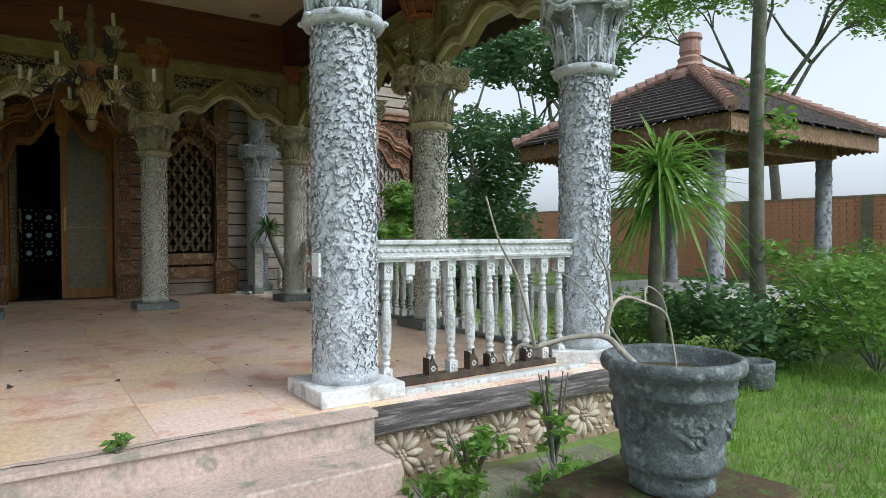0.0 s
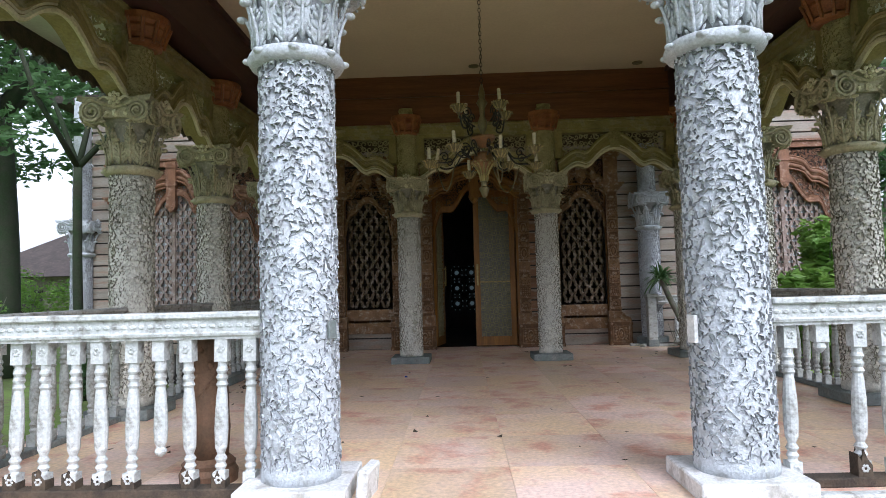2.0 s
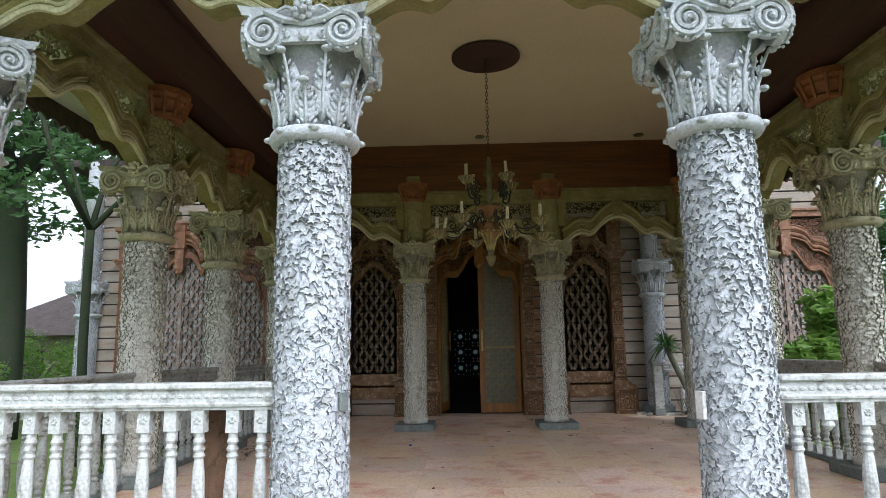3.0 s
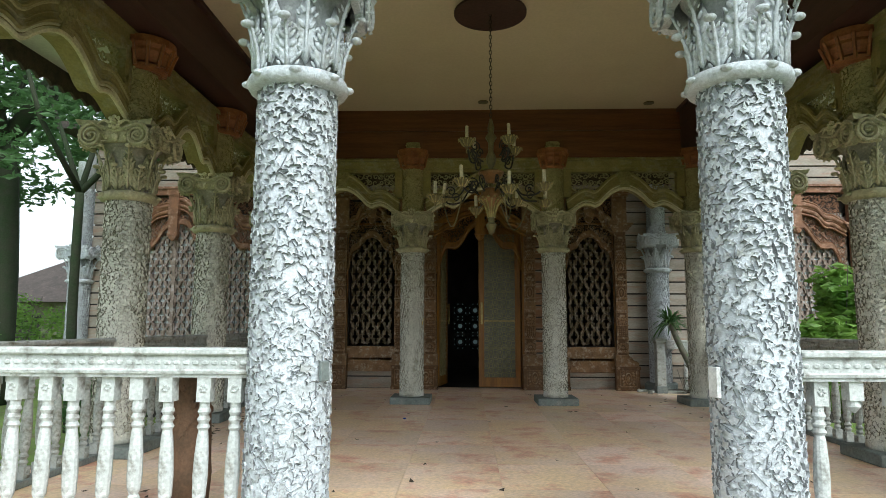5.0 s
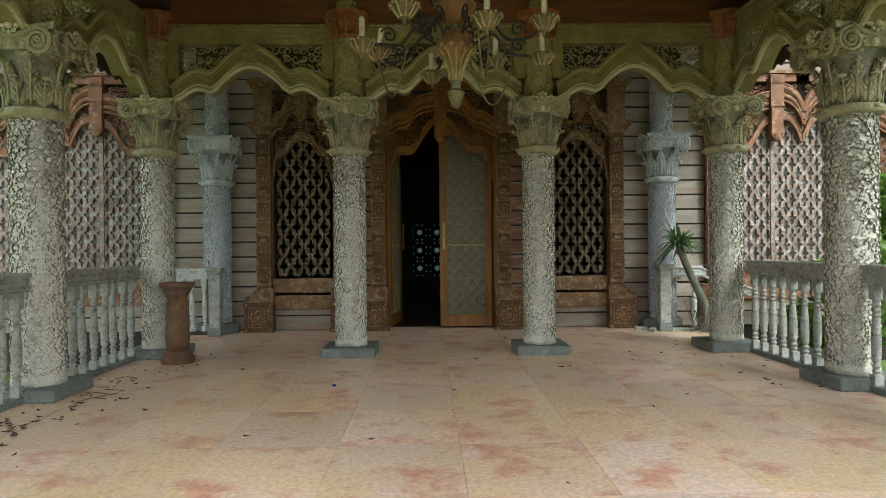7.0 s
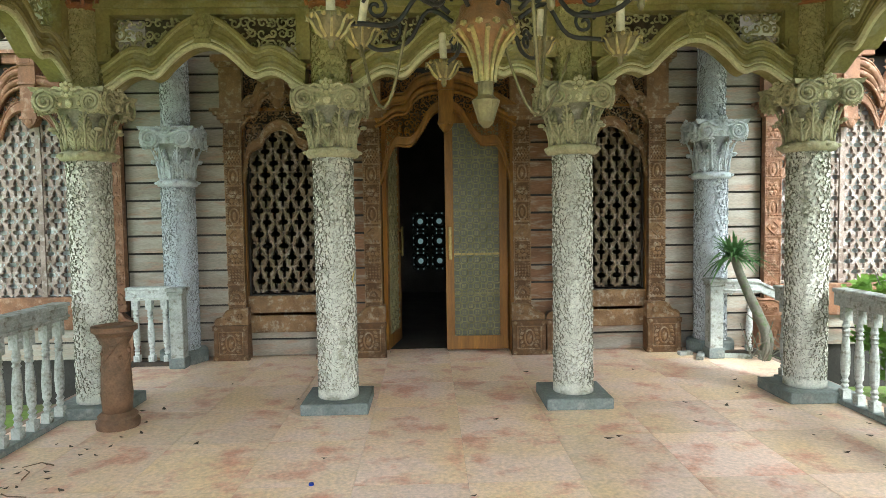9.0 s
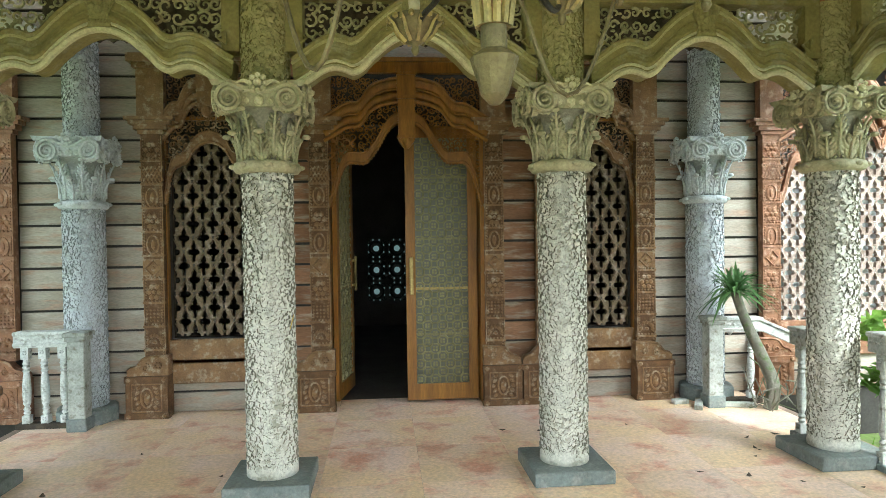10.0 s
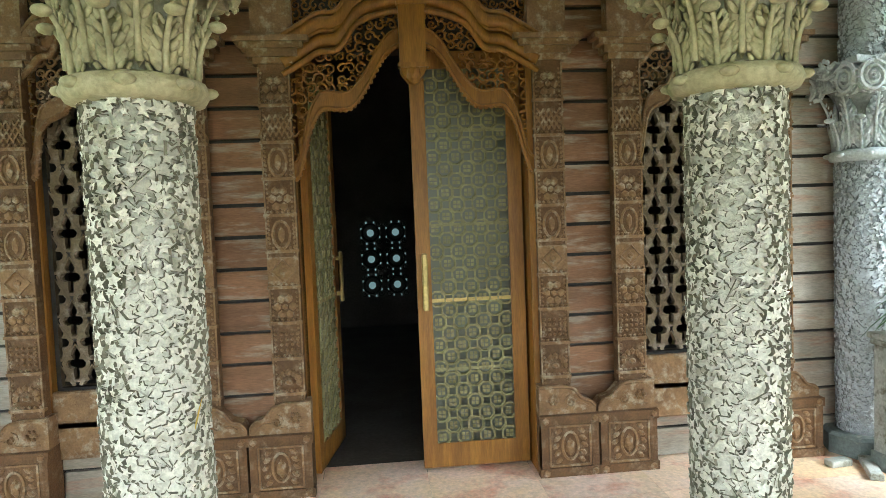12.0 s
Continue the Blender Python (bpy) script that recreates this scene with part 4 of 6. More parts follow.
PF = WALL - 0.035
LBL = "brown carved wooden door post on a carved block"
pa = carved_post("carved_post", (0.965, PF - 0.02, FLOOR), CARVE, LBL, off=-0.065)
pb = carved_post("carved_post", (-0.965, PF - 0.02, FLOOR), CARVE, LBL, off=0.065)
for src, x in ((pb, 1.38), (pa, 2.6), (pa, -1.38), (pb, -2.6)):
    copy_thing(src, pose(x, PF - 0.02, FLOOR))["label"] = "brown carved wooden window post on a carved block"
for s in (-1, 1):
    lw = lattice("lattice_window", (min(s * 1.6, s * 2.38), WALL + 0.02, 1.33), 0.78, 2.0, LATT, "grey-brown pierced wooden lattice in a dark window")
    fw = frame_bars("window_frame", (min(s * 1.52, s * 2.46), WALL, 1.06), 0.94, 2.5, TEAK, "golden teak window frame", 0.035, 0.05)
    sill = part("window_sill", boxed(min(s * 1.54, s * 2.44), max(s * 1.54, s * 2.44), WALL - 0.05, WALL, 0.85, 1.30, bevel=0.01), CARVE)
    tagged(sill, "brown wooden panel below the lattice", "sill", kind="structure")
    crest("window_crest", (s * 1.99, PF, 0), 0.47, 4.06, CARVE, "carved brown wooden arch over the lattice window", 70 + s, skirt=WIN_LOW, key=0.14)
crest("door_crest", (0, PF - 0.03, 0), 0.84, 4.06, TEAK, "golden teak carved arch over the door", 80)

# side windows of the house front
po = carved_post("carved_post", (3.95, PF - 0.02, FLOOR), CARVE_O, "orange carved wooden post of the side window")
for x in (6.75, -3.95, -6.75):
    copy_thing(po, pose(x, PF - 0.02, FLOOR))
for s in (-1, 1):
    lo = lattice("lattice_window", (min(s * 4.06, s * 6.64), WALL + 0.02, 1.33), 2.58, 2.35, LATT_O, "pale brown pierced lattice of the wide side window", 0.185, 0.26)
    pn = part("window_glass", boxed(min(s * 4.06, s * 6.64), max(s * 4.06, s * 6.64), WALL + 0.07, WALL + 0.08, 1.33, 3.75), PANE)
    tagged(pn, "glass behind the lattice, pale with sky reflection in its colour", "window glass", kind="structure")
    for x in (4.87, 5.70):
        m = part("mullion", boxed(s * x - 0.03, s * x + 0.03, WALL - 0.03, WALL + 0.02, 1.33, 3.8), LATT_O)
        tagged(m, "brown wooden mullion", "mullion", kind="structure")
    sb = part("window_sill", boxed(min(s * 3.95, s * 6.75), max(s * 3.95, s * 6.75), WALL - 0.06, WALL, 0.93, 1.33, bevel=0.01), CARVE_O)
    tagged(sb, "orange-brown wooden sill panel", "sill", kind="structure")
    for x, out, inn in ((4.87, 0.82, 0.41), (5.70, 0.41, 0.88)):
        wide, way = ((out, inn), {4.87: "r", 5.70: "l"}[x]) if s > 0 else ((inn, out), {4.87: "l", 5.70: "r"}[x])
        crest("window_crest", (s * x, PF, 0), 0.6, 4.16, CARVE_O, "carved orange wooden arch of the side window", 90 + s, *wide, cusp=way)

# door leaves
def door_leaf(name, m, label, pull=0.035):
    t = thing(name, (0, 0, 0), label, "door", kind="structure")
    t.matrix_basis = m
    w, h = 0.76, 2.9
    bm = boxed(0, 0.1, -0.025, 0.025, 0, h)
    box(bm, w - 0.1, w, -0.025, 0.025, 0, h)
    box(bm, 0.1, w - 0.1, -0.025, 0.025, 0, 0.17)
    box(bm, 0.1, w - 0.1, -0.025, 0.025, h - 0.12, h)
    part("leaf_frame", bm, TEAK, t)
    g = part("glass_pane", boxed(0.1, w - 0.1, -0.006, 0.006, 0.17, h - 0.12), ETCHED, t, "grey-green etched glass")
    bm = bmesh.new()
    for i in range(7):
        for j in range(32):
            cx, cz, r = 0.14 + i * 0.08, 0.21 + j * 0.082, 0.055
            if (i + j) % 2:
                continue
            oct8 = [(cx + r * math.cos(a), -0.012, cz + r * math.sin(a)) for a in [math.pi / 8 + q * math.pi / 4 for q in range(9)]]
            tube(bm, oct8, 0.009, 4)
            for e in (-1, 1):
                if i < 6:
                    tube(bm, [(cx + 0.037, -0.011, cz + e * 0.037), (cx + 0.043, -0.011, cz + e * 0.045)], 0.007, 4)
            for q in range(4):
                a = math.pi / 2 * q
                box(bm, cx + 0.02 * math.cos(a + 0.785) - 0.011, cx + 0.02 * math.cos(a + 0.785) + 0.011, -0.012, -0.007, cz + 0.02 * math.sin(a + 0.785) - 0.011, cz + 0.02 * math.sin(a + 0.785) + 0.011)
    part("glass_tracery", bm, LATTG, t, "pale leaded octagon tracery")
    bm = bmesh.new()
    box(bm, 0.1, w - 0.1, -0.016, -0.004, 1.17, 1.195)
    part("glazing_bar", bm, RAILBR, t, "thin brass glazing bar")
    for z in (0.685, 1.7, 2.35):
        part("glazing_bar", boxed(0.1, w - 0.1, -0.015, -0.004, z, z + 0.02), LATTG, t, "pale lead glazing bar")
    bm = boxed(pull, pull + 0.04, -0.075, -0.05, 1.12, 1.52, bevel=0.008)
    for z in (1.17, 1.45):
        box(bm, pull + 0.005, pull + 0.035, -0.05, -0.02, z, z + 0.03)
    part("door_handle", bm, RAILBR, t, "long pale brass pull handle")
    return t


LATTG = mat("pale_lead_tracery", (0.31, 0.28, 0.14), (0.22, 0.20, 0.10), 0.6, 9, 0.1, 60)
RAILBR = mat("old_brass", (0.48, 0.36, 0.14), (0.36, 0.27, 0.10), 0.4, 9, 0.1, 60, metal=0.5)
door_leaf("door_1", pose(-0.02, WALL + 0.05, FLOOR + 0.03, 0, 0, 0), "closed golden teak door leaf with etched glass")
door_leaf("door_2", pose(-0.765, WALL + 0.08, FLOOR + 0.03, 0, 0, 80), "golden teak door leaf standing open inwards", 0.685)
bm = boxed(-0.86, -0.8, WALL - 0.1, WALL + 0.22, FLOOR, 3.4)
box(bm, 0.76, 0.86, WALL - 0.1, WALL + 0.22, FLOOR, 3.4)
tagged(part("door_frame", bm, TEAK), "golden teak door jambs", "door frame", kind="structure")


# ---- railings ----
def baluster_mesh():
    prof = [(0.030, 0), (0.030, 0.09), (0.022, 0.10), (0.033, 0.12), (0.022, 0.14), (0.034, 0.16), (0.020, 0.185), (0.033, 0.22), (0.038, 0.32), (0.036, 0.42), (0.029, 0.52), (0.024, 0.555), (0.034, 0.57), (0.024, 0.59), (0.034, 0.61), (0.024, 0.63), (0.034, 0.65), (0.026, 0.67), (0.026, 0.72)]
    bm = lathe(bmesh.new(), prof, 12)
    box(bm, -0.035, 0.035, -0.035, 0.035, 0.70, 0.83)
    box(bm, -0.034, 0.034, -0.034, 0.034, 0.0, 0.09)
    for z in (0.77, 0.05):
        for s in (-1, 1):
            for k in range(6):
                a = 2 * math.pi * k / 6
                ball(bm, (0.015 * math.cos(a), s * 0.036, z + 0.015 * math.sin(a)), 0.010)
    me = bpy.data.meshes.new("baluster")
    bmesh.ops.recalc_face_normals(bm, faces=bm.faces)
    bm.to_mesh(me)
    bm.free()
    return me


def railing(a, b, material, label, gap=0.168, skip=(), top=1.56, low_mat=None, rot=(), hang=()):
    a, b = Vector((*a, 0)), Vector((*b, 0))
    ln = (b - a).length
    t = thing("railing", (a.x, a.y, FLOOR), label, "railing", "porch railings", kind="structure")
    t.rotation_euler = (0, 0, math.atan2(b.y - a.y, b.x - a.x))
    h = top - FLOOR
    bm = boxed(0, ln, -0.075, 0.075, h - 0.035, h, bevel=0.008)
    box(bm, 0, ln, -0.05, 0.05, h - 0.15, h - 0.035)
    tube(bm, [(0, -0.055, h - 0.12), (ln, -0.055, h - 0.12)], 0.014, 6)
    part("handrail", bm, material, t)
    bm = bmesh.new()
    for i in range(int(ln / 0.05)):
        for s in (-1, 1):
            ball(bm, (0.025 + i * 0.05, s * 0.052, h - 0.075), 0.018, 1.2, 0.5, 0.8)
    part("handrail_carving", bm, material, t, "carved rosette band")
    part("bottom_rail", boxed(0, ln, -0.055, 0.055, 0.0, 0.05, bevel=0.006), low_mat or material, t)
    me = BAL[material.name]
    n = int(ln / gap)
    for i in range(n):
        if i in skip or i in hang:
            continue
        ob = new("baluster", me)
        ob.parent = t
        ob.matrix_basis = Matrix.Translation(((i + 0.5) * ln / n, 0, 0.045)) @ Matrix.Diagonal((1, 1, (h - 0.19) / 0.83, 1)) @ pose(0, 0, 0, rng.uniform(-1.2, 1.2), rng.uniform(-1.5, 1.5), rng.uniform(-5, 5))
    for i in skip:
        bm = lathe(bmesh.new(), [(0.008, 0.66), (0.034, 0.69), (0.026, 0.72)], 10)
        box(bm, -0.035, 0.035, -0.035, 0.035, 0.72, 0.83)
        ob = part("broken_baluster", bm, material, t, "broken stub of a baluster")
        ob.location = ((i + 0.5) * ln / n, 0, 0.045)
    for i in hang:
        bm = lathe(bmesh.new(), [(0.006, 0.17), (0.026, 0.185), (0.034, 0.2), (0.022, 0.225), (0.033, 0.25), (0.038, 0.32), (0.036, 0.42), (0.029, 0.52), (0.024, 0.555), (0.034, 0.57), (0.024, 0.59), (0.034, 0.61), (0.024, 0.63), (0.034, 0.65), (0.026, 0.72)], 12)
        box(bm, -0.035, 0.035, -0.035, 0.035, 0.70, 0.83)
        ob = part("broken_baluster", bm, material, t, "baluster hanging with its foot broken off")
        ob.location = ((i + 0.5) * ln / n, 0, 0.045)
    for i in rot:
        x = (i + 0.5) * ln / n
        k = rng.uniform(0.06, 0.13)
        ob = part("rotten_foot", plate(bmesh.new(), [(x - 0.038, 0.05), (x + 0.038, 0.05), (x + 0.038, 0.05 + k * 0.5), (x + 0.012, 0.05 + k * 0.8), (x - 0.004, 0.05 + k * 1.2), (x - 0.02, 0.05 + k * 0.7), (x - 0.038, 0.05 + k)], -0.039, 0.039), ROT, t, "dark rotten baluster foot")
    return t


BAL = {}
for m in (RAILM, RAILG):
    BAL[m.name] = baluster_mesh()
    BAL[m.name].materials.append(m)
railing((1.4, 3.19), (3.22, 3.22), RAILM, "white flaking front railing with a broken baluster", skip=(1,), low_mat=ROT, rot=(2, 4, 5, 7))
railing((-3.22, 3.22), (-1.37, 3.19), RAILM, "white flaking front railing with rotten feet", low_mat=ROT, rot=(2, 3, 4, 5, 6, 8, 9), hang=(7,))
for s in (-1, 1):
    for y0, y1 in ((5.8, 7.4), (7.8, 9.3), (3.42, 5.4)):
        railing((s * 3.38, y0), (s * 3.38, y1), RAILG, "grey weathered side railing with turned balusters", low_mat=PLINTH_G)

# ---- steps and stone skirt ----
bm = boxed(-1.25, 1.15, 2.36, 2.76, 0.0, 0.36, bevel=0.012)
box(bm, -1.25, 1.15, 1.96, 2.37, 0.0, 0.18, bevel=0.012)
tagged(part("steps", bm, STEPM), "worn pink stone entrance steps", "steps", kind="structure")
bm = boxed(-3.75, 1.16, 2.72, 2.96, 0.0, FLOOR - 0.03)
box(bm, -3.75, 1.17, 2.69, 2.845, FLOOR - 0.03, FLOOR + 0.002)
tagged(part("floor_edge", bm, STEPM), "chipped pink stone edge of the porch floor", "floor edge", kind="structure")
for s, x0, x1 in ((1, 1.17, 3.7),):
    tagged(part("sill_beam", boxed(x0, x1, 2.79, 2.955, 0.37, FLOOR - 0.014, bevel=0.012), WEATHERED), "weathered dark grey wooden sill beam", "beam", kind="structure")
    tagged(part("stone_skirt", boxed(x0, x1, 2.88, 2.95, 0.0, 0.37), PANELM), "brown stone panel with carved cream flowers", "stone panel", kind="structure")

# ---- floor tiles ----
tw, td = 0.73, 0.82
bm = boxed(0.0012, tw - 0.0012, 0.0012, td - 0.0012, -0.02, 0.0)
tile_me = bpy.data.meshes.new("tile")
bm.to_mesh(tile_me)
bm.free()
tile_me.materials.append(TILE)
for i in range(10):
    for j in range(11):
        ob = new("tile", tile_me)
        ob.parent = floor
        ob.location = (-3.65 + i * 0.73 + (0.0 if i < 9 else -0.001), 2.84 + j * 0.82 - 0.001, FLOOR + rng.uniform(-0.0008, 0.0008))

# ---- pilasters on the house front ----
def pilaster(x):
    t = thing("pilaster", (x, WALL - 0.16, FLOOR), "blue-grey ivy-relief half column against the siding", "pilaster", "house pilasters", kind="structure")
    bm = bmesh.new()
    n = 8
    lathe(bm, [(0.29, 0), (0.29, 0.13), (0.26, 0.15)], n)
    part("plinth", bm, PLINTH_G, t)
    part("shaft", lathe(bmesh.new(), [(0.183, 0.13), (0.177, 2.12)], 30), STONE_W, t, smooth=True)
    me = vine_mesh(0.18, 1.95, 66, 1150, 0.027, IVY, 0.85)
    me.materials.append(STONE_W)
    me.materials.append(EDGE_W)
    v = new("vine_relief", me)
    v.parent, v.location = t, (0, 0, 0.15)
    v["label"], v["kind"] = "ivy leaves moulded in relief on the shaft", "stuff"
    old = set(t.children)
    capital_parts(t, 0.165, 0.62, STONE_W, STONE_W, CREV_W)
    for ob in t.children:
        if ob not in old:
            ob.location.z = 2.13
    part("upper_shaft", lathe(bmesh.new(), [(0.148, 2.72), (0.148, 3.85)], 26), STONE_W, t, smooth=True)
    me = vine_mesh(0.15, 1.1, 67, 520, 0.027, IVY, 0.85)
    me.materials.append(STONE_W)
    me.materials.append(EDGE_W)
    v = new("vine_relief", me)
    v.parent, v.location = t, (0, 0, 2.74)
    v["label"], v["kind"] = "ivy leaves moulded in relief on the shaft", "stuff"
    return t


pil = pilaster(3.18)
copy_thing(pil, pose(-3.18, WALL - 0.16, FLOOR, 0, 0, 0))
hc = copy_thing(pil, pose(-7.42, WALL - 0.12, FLOOR - 0.2, 0, 0, 0))
up = part("upper_shaft", lathe(bmesh.new(), [(0.15, 3.85), (0.15, 5.1)], 26), STONE_W, hc, smooth=True)
hc["label"] = "blue-grey ivy-relief column at the house corner"
# short broken railings beside the pilasters
railing((-3.72, 11.22), (-3.2, 11.22), RAILM, "short white broken railing beside the pilaster", top=1.47, low_mat=ROT)
railing((3.2, 11.18), (3.62, 11.14), RAILM, "short white broken railing with a hanging baluster", top=1.44, low_mat=ROT, skip=(0,))
railing((3.27, 9.72), (3.27, 10.06), RAILG, "short grey end of the side railing by the column", top=1.5, low_mat=PLINTH_G)


def newel(x, y):
    t = thing("newel_post", (x, y, FLOOR), "weathered grey square newel post against the pilaster", "newel post", "newel posts", kind="structure")
    part("post", boxed(-0.075, 0.075, -0.075, 0.075, 0, 0.84, bevel=0.008), RAILG, t)
    part("cap", box(boxed(-0.09, 0.09, -0.09, 0.09, 0.84, 0.88, bevel=0.006), -0.105, 0.105, -0.105, 0.105, 0.88, 0.92, bevel=0.008), RAILG, t)
    part("foot", boxed(-0.09, 0.09, -0.09, 0.09, 0.0, 0.12, bevel=0.008), PLINTH_G, t)
    return t


newel(-3.1, 11.1)
newel(3.06, 11.06)
lean = thing("fallen_handrail", (3.6, 11.15, 1.4), "white fallen handrail leaning down to the floor", "handrail")
lean.rotation_euler = (0, radians(24), radians(-12))
part("rail", boxed(0, 0.75, -0.05, 0.05, -0.09, 0.0, bevel=0.008), RAILM, lean)
part("rail_cap", boxed(-0.01, 0.76, -0.07, 0.07, 0.001, 0.03, bevel=0.006), RAILM, lean)
for x, y, r, l in ((2.92, 11.08, 62, 0.36), (3.3, 11.0, -14, 0.32), (2.78, 11.2, 5, 0.16)):
    sc = part("wood_scrap", boxed(-l / 2, l / 2, -0.04, 0.04, 0, 0.045, bevel=0.006), RAILG)
    sc.matrix_basis = pose(x, y, FLOOR + 0.001, 0, 0, r)
    tagged(sc, "grey broken piece of railing wood lying on the floor", "wood scrap", "wood scraps")
# plant with a crooked trunk in the corner
pt = thing("corner_plant", (3.56, 10.88, FLOOR), "potted plant with a crooked bare trunk and spiky leaf tuft", "plant")
trunk = smooth_line([(0, 0, 0), (0.02, -0.02, 0.25), (-0.06, 0.02, 0.5), (-0.16, 0.03, 0.72), (-0.28, 0.02, 0.98), (-0.36, 0.0, 1.18)], 5)
part("trunk", tube(bmesh.new(), trunk, 0.068, 10, 0.042), BARK, pt, "thick crooked grey-brown trunk", smooth=True)


def blade(verts, faces, root, way, ln, w, droop, g, n=5):
    """A long arching leaf as a folded ribbon."""
    root, way = Vector(root), Vector(way).normalized()
    side = way.cross(Vector((0, 0, 1)))
    side = side.normalized() if side.length > 0.05 else Vector((1, 0, 0))
    last = None
    for i in range(n + 1):
        f = i / n
        p = root + way * ln * f + Vector((0, 0, -droop * ln * f * f))
        k = w * (0.35 + 0.65 * math.sin(math.pi * min(1, f * 0.75 + 0.22))) * (1 - f ** 4) + 0.001
        base = len(verts)
        verts.extend((p - side * k + Vector((0, 0, k * 0.35)), p, p + side * k + Vector((0, 0, k * 0.35))))
        if last is not None:
            faces.append((last, last + 1, base + 1, base))
            faces.append((last + 1, last + 2, base + 2, base + 1))
        last = base


g = random.Random(4)
V, F = [], []
for i in range(95):
    a = g.uniform(0, 6.283)
    blade(V, F, (-0.37 + g.uniform(-0.05, 0.05), g.uniform(-0.05, 0.05), 1.18), (math.cos(a), math.sin(a), g.uniform(-0.1, 2.2)), g.uniform(0.28, 0.48), 0.02, g.uniform(0.2, 0.8), g)
raw("leaf_tuft", V, F, LEAF_D, pt, "spiky green leaf tuft")
bm = bmesh.new()
for i in range(16):
    a = g.uniform(0, 6.283)
    p = Vector((g.uniform(-0.35, 0.3), g.uniform(-0.2, 0.2), 0.02))
    tube(bm, [p, p + Vector((0.2 * math.cos(a), 0.15 * math.sin(a), g.uniform(0.05, 0.4))), p + Vector((0.35 * math.cos(a), 0.2 * math.sin(a), g.uniform(0.05, 0.5)))], 0.007, 4)
part("dry_twig", bm, BARK, pt, "dry fallen twigs round the trunk")

# clay stand by the inner arcade
ps = thing("clay_stand", (-2.82, 9.05, FLOOR), "brown carved clay pedestal stand with a dished top", "pedestal")
part("base_foot", lathe(bmesh.new(), [(0.165, 0), (0.17, 0.05), (0.15, 0.08), (0.155, 0.1), (0.12, 0.13)], 24), TERRA, ps)
part("shaft", lathe(bmesh.new(), [(0.112, 0.12), (0.124, 0.28), (0.118, 0.34), (0.115, 0.45), (0.108, 0.58), (0.096, 0.68), (0.14, 0.76)], 24), TERRA, ps, smooth=True)
bm = bmesh.new()
for k in range(3):
    tube(bm, [(0.102 * math.cos(a + k * 2.1), 0.102 * math.sin(a + k * 2.1), 0.3 + 0.42 * a / 3.4) for a in [i * 0.34 for i in range(11)]], 0.016, 5)
for k in range(26):
    a = k * 2.4
    ball(bm, (0.1 * math.cos(a), 0.1 * math.sin(a), 0.28 + 0.44 * (k / 26)), 0.022, 1, 1, 1.2)
part("relief_carving", bm, TERRA, ps, "winding relief carving")
part("dished_top", lathe(bmesh.new(), [(0.12, 0.74), (0.15, 0.78), (0.175, 0.80), (0.175, 0.84), (0.15, 0.84), (0.13, 0.82)], 24), TERRA, ps)
# brown clay stand beside the front railing
copy_thing(ps, pose(-1.80, 3.48, FLOOR, 0, 0, 70) @ Matrix.Diagonal((1, 1, 1.12, 1)))["label"] = "tall brown clay pedestal behind the front railing"

# ---- chandelier ----
GILT = mat("worn_gilding", (0.42, 0.33, 0.12), (0.22, 0.19, 0.08), 0.4, 14, 0.2, 80, metal=0.4)
ch = thing("chandelier", (0, 6.25, 2.59), "tarnished brass chandelier with candle tubes hanging on a chain", "chandelier")
part("ceiling_rose", lathe(bmesh.new(), [(0.38, 2.33), (0.38, 2.355), (0.36, 2.37)], 40), mat("dark_ceiling_rose", (0.06, 0.03, 0.022), (0.045, 0.022, 0.017), 0.5, 4, 0.1, 30), ch, "dark brown round ceiling disc")
bm = bmesh.new()
z, k = 1.18, 0
while z < 2.34:
    ring = [(0.014 * math.cos(a), 0.0, z + 0.02 + 0.026 * math.sin(a)) if k % 2 else (0.0, 0.014 * math.cos(a), z + 0.02 + 0.026 * math.sin(a)) for a in [i * math.pi / 4 for i in range(9)]]
    tube(bm, ring, 0.004, 4)
    z, k = z + 0.042, k + 1
part("chain", bm, IRON, ch, "thin dark chain")
part("stem", lathe(bmesh.new(), [(0.012, 0.3), (0.02, 0.5), (0.035, 0.62), (0.02, 0.68), (0.045, 0.74), (0.05, 0.8), (0.025, 0.86), (0.03, 0.95), (0.06, 1.0), (0.03, 1.05), (0.035, 1.1), (0.012, 1.2)], 16), BRONZE, ch, smooth=True)
part("lower_bowl", lathe(bmesh.new(), [(0.03, 0.17), (0.036, 0.2), (0.05, 0.27), (0.085, 0.33), (0.122, 0.36), (0.118, 0.38), (0.10, 0.42), (0.095, 0.45), (0.05, 0.48)], 28), AMBER, ch, "amber patterned brass bowl", smooth=True)
part("finial", lathe(bmesh.new(), [(0.012, 0.0), (0.03, 0.02), (0.042, 0.06), (0.055, 0.1), (0.03, 0.12), (0.03, 0.18)], 16), BRONZE, ch)
part("upper_bowl", lathe(bmesh.new(), [(0.04, 0.52), (0.07, 0.55), (0.11, 0.6), (0.13, 0.62), (0.13, 0.64), (0.05, 0.66)], 24), AMBER, ch, smooth=True)
bm = bmesh.new()
for i in range(12):
    a = 2 * math.pi * i / 12
    tube(bm, [((r * math.cos(a)), (r * math.sin(a)), z) for r, z in ((0.034, 0.17), (0.042, 0.23), (0.07, 0.3), (0.118, 0.355), (0.14, 0.335))], 0.009, 5)
for i in range(12):
    a = 2 * math.pi * (i + 0.5) / 12
    ball(bm, (0.12 * math.cos(a), 0.12 * math.sin(a), 0.37), 0.017, 1, 1, 0.8)
part("bowl_leaves", bm, GILT, ch, "brass leaf ribs")


